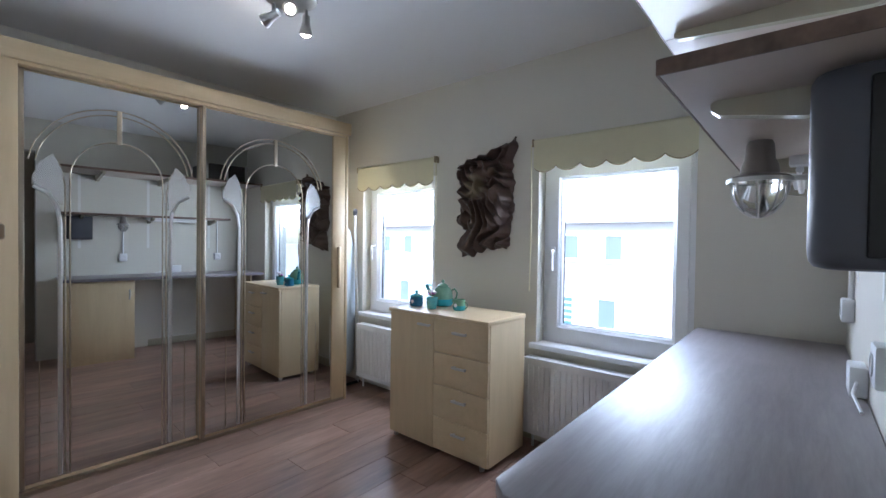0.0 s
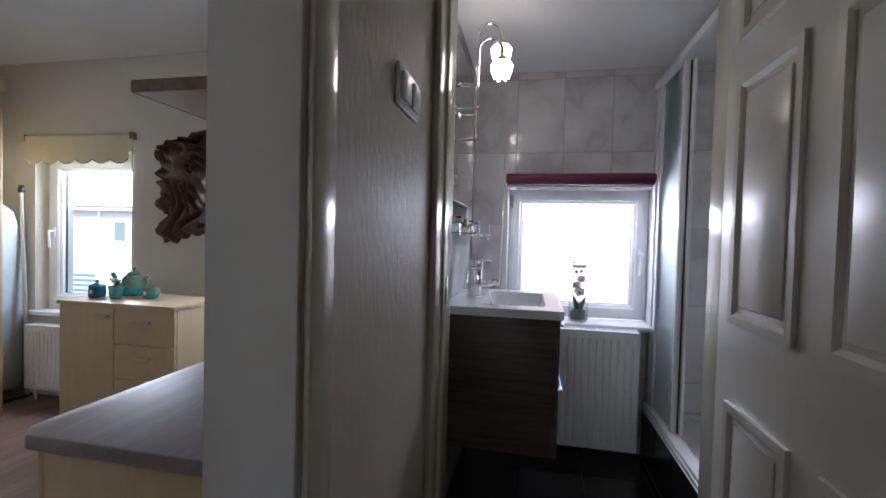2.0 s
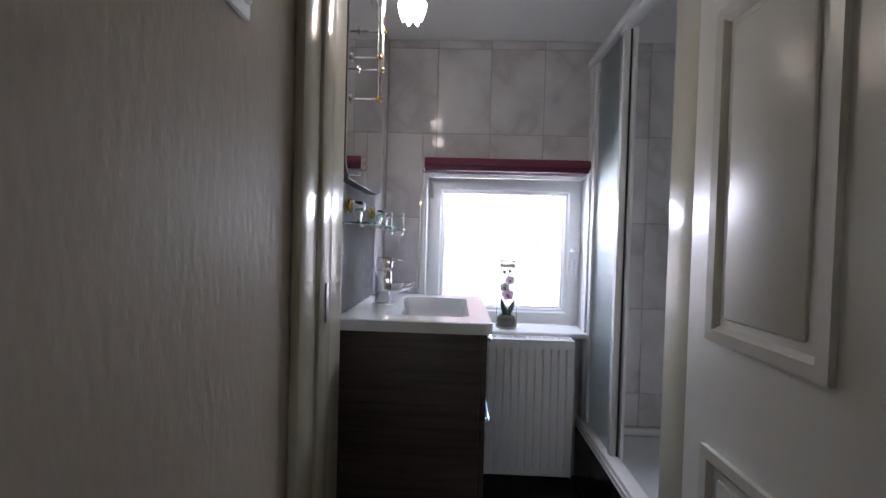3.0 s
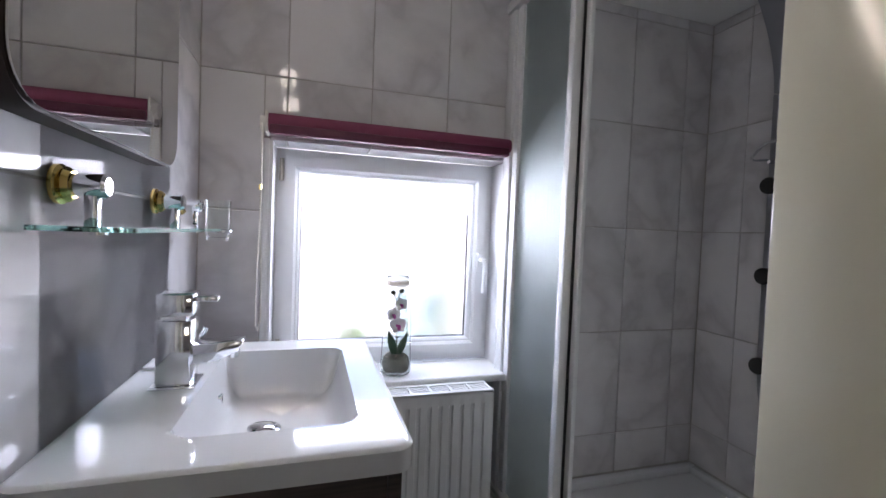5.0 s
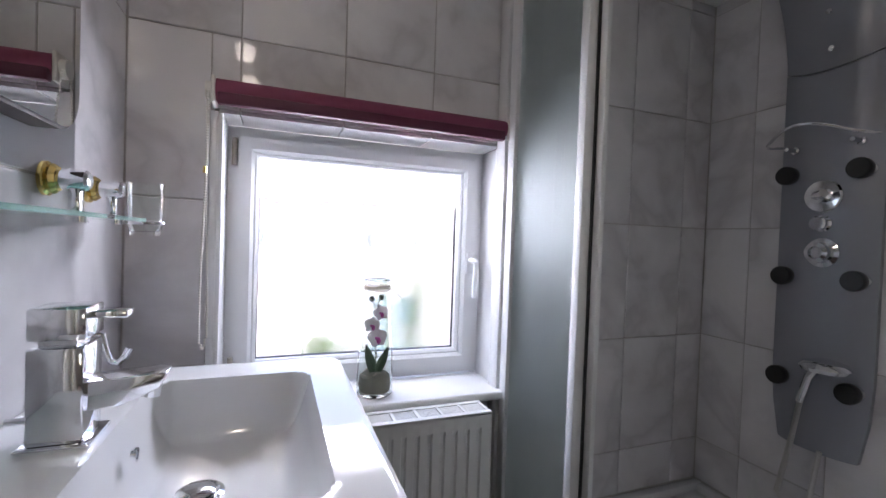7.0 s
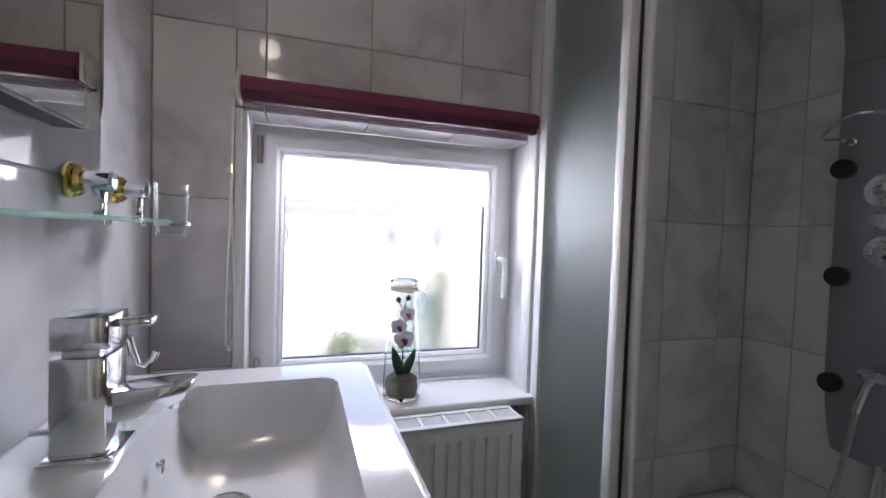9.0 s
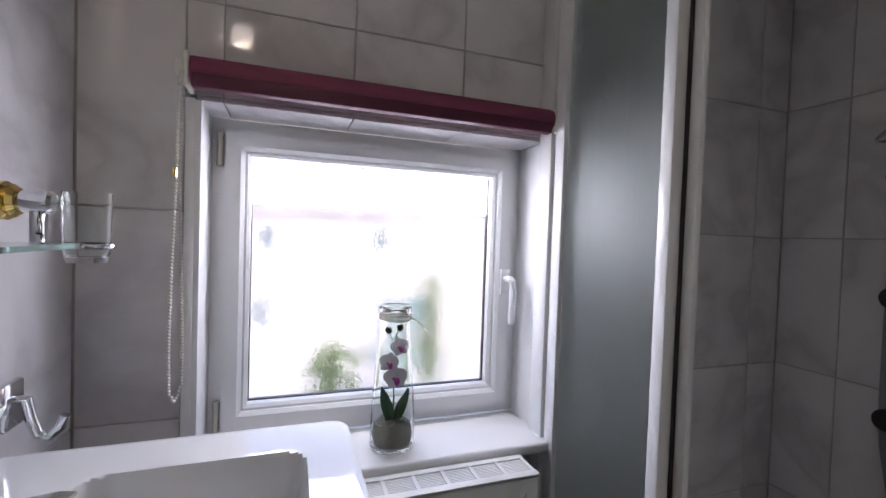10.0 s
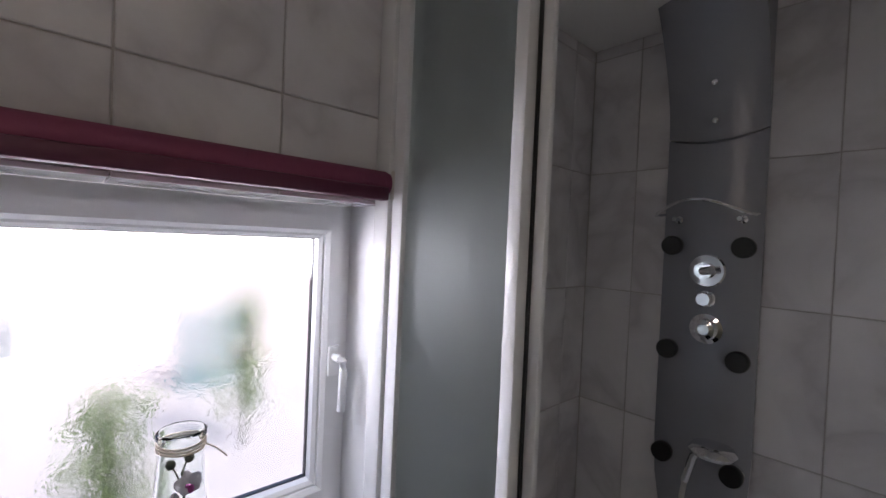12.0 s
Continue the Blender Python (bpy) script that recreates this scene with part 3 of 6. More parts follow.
def row_house(y=14.0):
    """One two-storey house of the opposite row, 5.4 m wide, from x = -8.1 to -2.7."""
    h = thing("row_house", (-5.4, y, -2.8), "pale two-storey row house with a red tiled roof", "house", "row of houses opposite")
    holes = [(-7.75, -7.0, 0.57, 1.59), (-6.05, -5.33, 0.55, 1.59), (-6.29, -5.52, -2.05, -0.85)]
    part("wall", wall_with_holes(B(), -8.1, -2.7, -2.8, 2.1, y, y + 0.3, holes), M_BRICK, h, smooth=False)
    for a in holes:
        far_window(h, *a, y)
    bm = B()
    bx(bm, -8.1, -2.7, y - 0.32, y - 0.10, 2.02, 2.14, 0.02)
    part("gutter", bm, M_UPVC, h)
    part("downpipe", cyl(B(), (-3.05, y - 0.06, -2.8), (-3.05, y - 0.06, 2.05), 0.045, seg=8), M_UPVC, h)
    bm = B()
    rows = 12
    for i in range(rows):
        d0, d1 = i * 0.36, (i + 1) * 0.36 + 0.05
        for k in range(18):
            u0 = -8.1 + k * 0.3
            pts = [(u0, 0), (u0 + 0.07, 0.045), (u0 + 0.15, 0.05), (u0 + 0.23, 0.03), (u0 + 0.3, 0)]
            lo = [bm.verts.new((a, y - 0.3 + d0 * 0.82, 2.16 + d0 * 0.57 + b + 0.03)) for a, b in pts]
            hi = [bm.verts.new((a, y - 0.3 + d1 * 0.82, 2.16 + d1 * 0.57 + b)) for a, b in pts]
            for j in range(4):
                bm.faces.new((lo[j], lo[j + 1], hi[j + 1], hi[j]))
            base = [bm.verts.new((a, y - 0.3 + d0 * 0.82, 2.14 + d0 * 0.57)) for a in (u0, u0 + 0.3)]
            bm.faces.new((lo[0], *base, *lo[:0:-1]))
    part("roof", bm, M_ROOF, h, smooth=False)
    bm = B()
    bx(bm, -7.9, -6.45, y - 1.9, y - 1.85, -2.8, -2.55)
    gate = part("slatted_screen", bm, M_SLAT, h, "blue-green slatted garden screen")
    for k in range(9):
        part("slat", bx(B(), -7.9, -6.45, y - 1.91, y - 1.86, -2.5 + k * 0.21, -2.38 + k * 0.21, 0.006), M_SLAT, gate)
    return h


house = row_house()
for k in (-3, -2, -1, 1, 2, 3):
    copy_thing(house, pose(-5.4 + 5.4 * k, 14.0, -2.8))


def shrub(x, y, h, r, seed):
    rnd = random.Random(seed)
    t = thing("shrub", (x, y, -2.8), "loose green garden shrub with small leaves", "shrub", "garden shrubs")
    bm = B()
    tube(bm, [(x, y, -2.82), (x + 0.03, y, -2.8 + h * 0.3), (x, y + 0.05, -2.8 + h * 0.6)], 0.05, 7)
    for k in range(7):
        a = k * 0.9
        tube(bm, [(x, y, -2.8 + h * (0.25 + 0.05 * k)), (x + r * 0.6 * math.cos(a), y + r * 0.6 * math.sin(a), -2.8 + h * (0.5 + 0.06 * k))], 0.018, 5)
    part("trunk", bm, M_STEM, t)
    bm = B()
    for k in range(1400):
        a, q, c = rnd.uniform(0, math.tau), rnd.random() ** 0.5, rnd.uniform(0.2, 1)
        rr = r * q * (0.55 + 0.45 * math.sin(3 * a + seed)) * (1.1 - 0.5 * abs(c - 0.55))
        p = Vector((x + rr * math.cos(a), y + rr * math.sin(a), -2.8 + h * c))
        e = Euler((rnd.uniform(0, 6), rnd.uniform(0, 6), rnd.uniform(0, 6))).to_matrix()
        s = rnd.uniform(0.03, 0.07)
        bm.faces.new([bm.verts.new(p + e @ Vector(v) * s) for v in ((-1, 0, 0), (0, -0.5, 0.1), (1, 0, 0), (0, 0.5, 0.1))])
    part("crown", bm, M_LEAFS, t, smooth=False)


shrub(0.76, 3.05, 3.0, 0.36, 3)
shrub(3.3, 8.0, 3.2, 0.7, 5)


# ---- bedroom ----
def wardrobe():
    xf, ya, yb, zt = -2.912, -2.24, -0.345, 2.10
    w = thing("wardrobe", (-3.2, (ya + yb) / 2, 0), "maple sliding wardrobe with two mirrored doors and arched inlays", "wardrobe")
    part("side_panel", bx(B(), -3.51, xf + 0.012, yb - 0.022, yb, 0, zt - 0.005, 0.002), M_MAPLE, w)
    part("side_panel", bx(B(), -3.51, xf + 0.012, ya, ya + 0.10, 0, zt - 0.005, 0.002), M_MAPLE, w)
    part("back_panel", bx(B(), -3.515, -3.50, ya + 0.1, yb - 0.022, 0.02, zt - 0.02), M_MAPLE, w)
    part("top_panel", bx(B(), -3.51, xf - 0.05, ya + 0.1, yb - 0.022, zt - 0.06, zt - 0.03), M_MAPLE_H, w)
    bm = B()
    bx(bm, xf - 0.05, xf + 0.035, ya - 0.01, yb + 0.012, 2.012, zt, 0.006)
    bx(bm, xf - 0.03, xf + 0.018, ya + 0.1, yb - 0.022, 1.995, 2.012, 0.002)
    part("cornice", bm, M_MAPLE_H, w)
    bm = B()
    bx(bm, xf - 0.08, xf - 0.002, ya + 0.1, yb - 0.022, 0.0, 0.02)
    part("bottom_track", bm, M_BRONZE, w)
    for y0, y1, off, mirror_to in ((ya + 0.1, -1.352, -0.032, -1.375), (-1.372, yb - 0.024, 0.0, -0.478)):
        m0 = y0 + (0.005 if y0 < -2 else 0.02)
        d = part("door", bx(B(), xf + off - 0.026, xf + off - 0.004, y0, y1, 0.022, 1.992), M_MAPLE, w)
        part("mirror", bx(B(), xf + off - 0.004, xf + off, m0, mirror_to, 0.04, 1.985), M_MIRROR, d, "silvered mirror glass", smooth=False)
        xs = xf + off + 0.002
        for ys in (y0, y1 - 0.022) if y0 < -2 else (y0,):
            part("stile", bx(B(), xf + off - 0.003, xf + off + 0.016, ys, ys + 0.022, 0.022, 1.992, 0.004), M_BRONZE, d, "bronze coloured edge profile")
        if y0 > -2:
            part("stile", bx(B(), xf + off - 0.003, xf + off + 0.010, mirror_to + 0.001, y1, 0.022, 1.992, 0.003), M_MAPLE, d)
            bm = B()
            bx(bm, xf + off + 0.010, xf + off + 0.035, -0.445, -0.415, 0.86, 1.17, 0.012, 3)
            part("handle", bm, M_MAPLE, d, "long rounded maple handle")
        c = -1.757 if y0 < -2 else -0.918
        arc = lambda r, rz, a0, a1, zc, n=22: [(xs, c + r * math.cos(radians(a0 + (a1 - a0) * k / n)), zc + rz * math.sin(radians(a0 + (a1 - a0) * k / n))) for k in range(n + 1)]
        for r, rz in ((0.352, 0.345), (0.328, 0.318)):
            part("inlay", tube(B(), arc(r, rz, 8, 172, 1.53), 0.0034, 6), M_BRONZE, d)
        part("inlay", tube(B(), [(xs, c + 0.198, 0.05)] + arc(0.198, 0.205, 0, 180, 1.505) + [(xs, c - 0.198, 0.05)], 0.0034, 6), M_BRONZE, d)
        part("centre_bar", bx(B(), xs - 0.002, xs + 0.006, c - 0.011, c + 0.011, 1.70, 1.878, 0.003), M_BRONZE, d)
        for s in (-1, 1):
            st = [(xs, c + s * 0.235, 0.05), (xs, c + s * 0.235, 1.28), (xs, c + s * 0.245, 1.36), (xs, c + s * 0.275, 1.42), (xs, c + s * 0.33, 1.455)]
            part("inlay_strip", tube(B(), st, 0.0095, 8), M_STEEL, d, "satin silver strip")
            part("inlay", tube(B(), [(xs, c + s * 0.216, 0.05), (xs, c + s * 0.216, 1.47), (xs, c + s * 0.235, 1.56), (xs, c + s * 0.265, 1.61)], 0.0034, 6), M_BRONZE, d)
            pet = [(c + s * 0.222, 1.46), (c + s * 0.228, 1.54), (c + s * 0.262, 1.615), (c + s * 0.305, 1.575), (c + s * 0.335, 1.50), (c + s * 0.335, 1.462),
                   (c + s * 0.285, 1.44), (c + s * 0.25, 1.39), (c + s * 0.226, 1.37)]
            part("mirror_petal", slab(B(), pet, lambda u, v, q: (xs + 0.001 + q, u, v), 0.003), M_PALEREFL, d, "petal shaped mirror inlay, coloured pale for its bright reflection", smooth=False)
            part("inlay", tube(B(), [(xs, c + s * 0.31, 0.05), (xs, c + s * 0.31, 0.62)], 0.0016, 6), M_BRONZE, d)
    w.rotation_euler.z = radians(-2.0)


wardrobe()


def dresser():
    x0, x1, yf, yb, zt = -2.168, -1.432, -0.552, -0.178, 0.805
    d = thing("dresser", ((x0 + x1) / 2, (yf + yb) / 2, 0), "pale maple dresser with one door and four drawers", "dresser")
    part("top", bx(B(), x0 - 0.006, x1 + 0.006, yf - 0.012, yb, zt - 0.022, zt, 0.003), M_MAPLE_H, d)
    part("side_panel", bx(B(), x0, x0 + 0.016, yf + 0.018, yb, 0.03, zt - 0.022), M_MAPLE, d)
    part("side_panel", bx(B(), x1 - 0.016, x1, yf + 0.018, yb, 0.03, zt - 0.022), M_MAPLE, d)
    part("back_panel", bx(B(), x0 + 0.016, x1 - 0.016, yb - 0.01, yb - 0.002, 0.03, zt - 0.022), M_MAPLE, d)
    part("divider", bx(B(), -1.818, -1.802, yf + 0.02, yb - 0.01, 0.04, zt - 0.022), M_MAPLE, d)
    part("bottom", bx(B(), x0 + 0.016, x1 - 0.016, yf + 0.02, yb - 0.01, 0.03, 0.046), M_MAPLE, d)
    for x in (x0 + 0.03, x1 - 0.05):
        for y in (yf + 0.03, yb - 0.05):
            part("foot", cyl(B(), (x, y, 0), (x, y, 0.031), 0.014, 0.017, 10), M_STEEL, d)
    door = part("door", bx(B(), x0 + 0.002, -1.812, yf, yf + 0.017, 0.034, zt - 0.025, 0.0015), M_MAPLE, d)

    def handle(par, cx, z):
        bm = B()
        bx(bm, cx - 0.048, cx + 0.048, yf - 0.024, yf - 0.012, z - 0.007, z + 0.007, 0.004)
        for s in (-0.035, 0.035):
            bx(bm, cx + s - 0.006, cx + s + 0.006, yf - 0.014, yf + 0.001, z - 0.005, z + 0.005, 0.001)
        part("handle", bm, M_STEEL, par, "satin silver bar handle")

    handle(door, -1.875, 0.735)
    zs = [0.034, 0.219, 0.404, 0.589, zt - 0.022]
    for a, b in zip(zs, zs[1:]):
        dr = part("drawer", bx(B(), -1.808, x1 - 0.002, yf, yf + 0.017, a + 0.0015, b - 0.003, 0.0015), M_MAPLE_H, d)
        handle(dr, -1.615, (a + b) / 2 + 0.03)


dresser()


def pots():
    z = 0.8055
    p = thing("lidded_pot", (-2.075, -0.42, z), "small dark blue lidded sugar pot with knob", "pot")
    c = (-2.075, -0.42, z)
    part("body", lathe(B(), [(0.030, 0), (0.040, 0.004), (0.043, 0.03), (0.040, 0.055), (0.041, 0.06), (0.036, 0.06), (0.034, 0.05), (0.0, 0.05)], c), M_BLUEP, p)
    part("lid", lathe(B(), [(0.043, 0.061), (0.040, 0.068), (0.018, 0.078), (0.006, 0.083), (0.010, 0.092), (0.008, 0.1), (0.0, 0.102)], c), M_TEAL, p)
    part("rosette", lathe(B(), [(0.012, 0.0), (0.010, 0.003), (0.0, 0.003)], (-2.070, -0.4625, z + 0.034), 12, "y"), M_PETAL, p)
    t = thing("teapot", (-1.965, -0.29, z), "green and teal painted teapot with flowered lid", "teapot")
    c = (-1.965, -0.29, z)
    part("body", lathe(B(), [(0.045, 0), (0.058, 0.006), (0.066, 0.045), (0.062, 0.09), (0.045, 0.118), (0.03, 0.124), (0.0, 0.124)], c), M_GREENP, t)
    part("band", lathe(B(), [(0.060, 0.004), (0.0675, 0.02), (0.068, 0.045), (0.066, 0.048), (0.06, 0.02)], c), M_TEAL, t)
    part("lid", lathe(B(), [(0.034, 0.123), (0.036, 0.13), (0.02, 0.142), (0.006, 0.147), (0.011, 0.158), (0.006, 0.168), (0.0, 0.169)], c), M_GREENP, t)
    part("spout", tube(B(), [(-2.02, -0.31, z + 0.05), (-2.045, -0.318, z + 0.065), (-2.06, -0.322, z + 0.10), (-2.078, -0.326, z + 0.13)], 0.011, 10), M_TEAL, t)
    part("handle", tube(B(), [(-1.905, -0.28, z + 0.10), (-1.88, -0.276, z + 0.115), (-1.862, -0.272, z + 0.09), (-1.87, -0.272, z + 0.055), (-1.898, -0.28, z + 0.035)], 0.006, 8), M_GREENP, t)
    f = thing("flower_pot", (-1.93, -0.435, z), "teal striped cup with small pale flowers", "flower pot")
    c = (-1.93, -0.435, z)
    part("cup", lathe(B(), [(0.026, 0), (0.028, 0.003), (0.036, 0.072), (0.033, 0.072), (0.03, 0.06), (0.0, 0.058)], c), M_STRIPE, f)
    rnd = random.Random(4)
    for k in range(11):
        a = k * 2.4
        x, y, h = -1.93 + 0.03 * math.cos(a) * rnd.random(), -0.435 + 0.03 * math.sin(a) * rnd.random(), z + rnd.uniform(0.085, 0.115)
        bm = tube(B(), [(-1.93, -0.435, z + 0.055), (x, y, h)], 0.0012, 5)
        part("stem", bm, M_STEM, f)
        part("bloom", ball(B(), (x, y, h), 0.010, (1, 1, 0.7), 8, 6), M_PETAL if k % 3 else M_LIP, f)
    g = thing("small_mug", (-1.775, -0.36, z), "small green and blue painted mug", "mug")
    c = (-1.775, -0.36, z)
    part("body", lathe(B(), [(0.030, 0), (0.036, 0.004), (0.037, 0.03), (0.0365, 0.066), (0.033, 0.066), (0.032, 0.03), (0.0, 0.02)], c), M_GREENP, g)
    part("band", lathe(B(), [(0.0362, 0.003), (0.038, 0.008), (0.038, 0.028), (0.0365, 0.03)], c), M_TEAL, g)
    part("rosette", lathe(B(), [(0.011, 0.0), (0.009, 0.003), (0.0, 0.003)], (-1.775, -0.3995, z + 0.034), 12, "y"), M_PETAL, g)
    part("handle", tube(B(), [(-1.74, -0.36, z + 0.052), (-1.72, -0.36, z + 0.05), (-1.714, -0.36, z + 0.034), (-1.724, -0.36, z + 0.018), (-1.741, -0.36, z + 0.015)], 0.004, 8), M_GREENP, g)


pots()


def radiator(name, x0, x1, z0, z1, yf, yb, label, grille_top):
    r = thing(name, ((x0 + x1) / 2, (yf + yb) / 2, z0), label, "radiator")
    bm = B()
    n = max(4, round((x1 - x0 - 0.04) / 0.0333))
    step = (x1 - x0 - 0.04) / n
    prof = [(x0 + 0.004, 0.0), (x0 + 0.02, 0.0)]
    for k in range(n):
        u = x0 + 0.02 + k * step
        prof += [(u + step * 0.28, 0.0), (u + step * 0.38, 0.008), (u + step * 0.62, 0.008), (u + step * 0.72, 0.0)]
    prof += [(x1 - 0.02, 0.0), (x1 - 0.004, 0.0)]
    zs = [(z0 + 0.004, 0.0), (z0 + 0.035, 0.0), (z0 + 0.05, 1.0), (z1 - 0.055, 1.0), (z1 - 0.04, 0.0), (z1 - 0.008, 0.0)]
    grid = [[bm.verts.new((u, yf + d * q, z)) for u, d in prof] for z, q in zs]
    for a, b in zip(grid, grid[1:]):
        for k in range(len(prof) - 1):
            bm.faces.new((a[k], a[k + 1], b[k + 1], b[k]))
    part("front_panel", bm, M_RAD, r)
    part("back_panel", bx(B(), x0 + 0.004, x1 - 0.004, yb - 0.012, yb, z0 + 0.004, z1 - 0.008, 0.003), M_RAD, r)
    for x in (x0, x1 - 0.004):
        part("side_panel", bx(B(), x, x + 0.004, yf - 0.002, yb, z0, z1 - 0.004, 0.0015), M_RAD, r)
    top = part("top_frame", bx(bx(B(), x0, x1, yf - 0.002, yf + 0.016, z1 - 0.004, z1, 0.0015), x0, x1, yb - 0.016, yb, z1 - 0.004, z1, 0.0015), M_RAD, r)
    m = max(3, round((x1 - x0) / 0.062))
    for k in range(m + 1):
        u = x0 + 0.006 + (x1 - x0 - 0.012) * k / m
        part("grille_bar", bx(B(), u - 0.004, u + 0.004, yf + 0.016, yb - 0.016, z1 - 0.006, z1 - 0.001), M_RAD, top)
    ns = 9
    for k in range(ns):
        y = yf + 0.02 + (yb - yf - 0.04) * k / (ns - 1)
        part("grille_slat", bx(B(), x0 + 0.006, x1 - 0.006, y - 0.0016, y + 0.0016, z1 - 0.012, z1 - 0.003), M_RAD, top)
    for x in (x0 + 0.05, x1 - 0.05):
        part("bracket", bx(B(), x - 0.012, x + 0.012, yb - 0.001, -0.0005 if yb < -0.01 else yb + 0.01, z0 + 0.05, z0 + 0.12), M_RAD, r)
        if x < 0:
            part("supply_pipe", cyl(B(), (x, (yf + yb) / 2, z0 - (z0 - ZBF if x > 0 else z0)), (x, (yf + yb) / 2, z0 + 0.01), 0.008, seg=8), M_RAD, r)
    return r


radiator("radiator", -3.05, -2.25, 0.08, 0.525, -0.115, -0.045, "white ribbed panel radiator under the window", True)
radiator("radiator", -1.47, -0.62, 0.08, 0.535, -0.115, -0.045, "white ribbed panel radiator under the window", True)


def roller_blind(x0, x1, ztop, zbot, cord_x):
    b = thing("roller_blind", ((x0 + x1) / 2, -0.03, zbot), "cream roller blind with scalloped hem, rolled up high", "blind", "bedroom blinds")
    part("roll", cyl(B(), (x0 + 0.01, -0.03, ztop - 0.022), (x1 - 0.01, -0.03, ztop - 0.022), 0.021, seg=18), M_BLIND, b)
    for x in (x0, x1 - 0.009):
        part("bracket", bx(B(), x, x + 0.009, -0.052, 0.0, ztop - 0.045, ztop + 0.002, 0.003), M_BLINDH, b)
    n = 6
    edge = [(x0 + 0.014 + (x1 - x0 - 0.028) * k / 60, zbot + 0.032 - 0.032 * abs(math.sin(math.pi * n * k / 60)) ** 0.8) for k in range(61)]
    bm = B()
    lo = [bm.verts.new((u, -0.051 - 0.002 * math.sin(u * 9), v)) for u, v in edge]
    hi = [bm.verts.new((u, -0.0515, ztop - 0.022)) for u, v in edge]
    lo2 = [bm.verts.new((v.co.x, v.co.y + 0.0012, v.co.z)) for v in lo]
    hi2 = [bm.verts.new((v.co.x, v.co.y + 0.0012, v.co.z)) for v in hi]
    for k in range(60):
        bm.faces.new((lo[k], lo[k + 1], hi[k + 1], hi[k]))
        bm.faces.new((lo2[k + 1], lo2[k], hi2[k], hi2[k + 1]))
        bm.faces.new((lo[k + 1], lo[k], lo2[k], lo2[k + 1]))
    fab = part("fabric", bm, M_BLIND, b)
    part("hem", tube(B(), [(u, -0.0525 - 0.002 * math.sin(u * 9), v) for u, v in edge], 0.0028, 6), M_BLINDH, fab, "brown scalloped hem braid")
    part("cord", tube(B(), [(cord_x, -0.035, ztop - 0.03), (cord_x + 0.004, -0.03, 1.3), (cord_x - 0.004, -0.025, 0.92)], 0.0035, 6), M_BLIND, b)


roller_blind(-3.15, -2.26, 1.838, 1.632, -2.262)
roller_blind(-1.475, -0.575, 1.845, 1.640, -1.487)


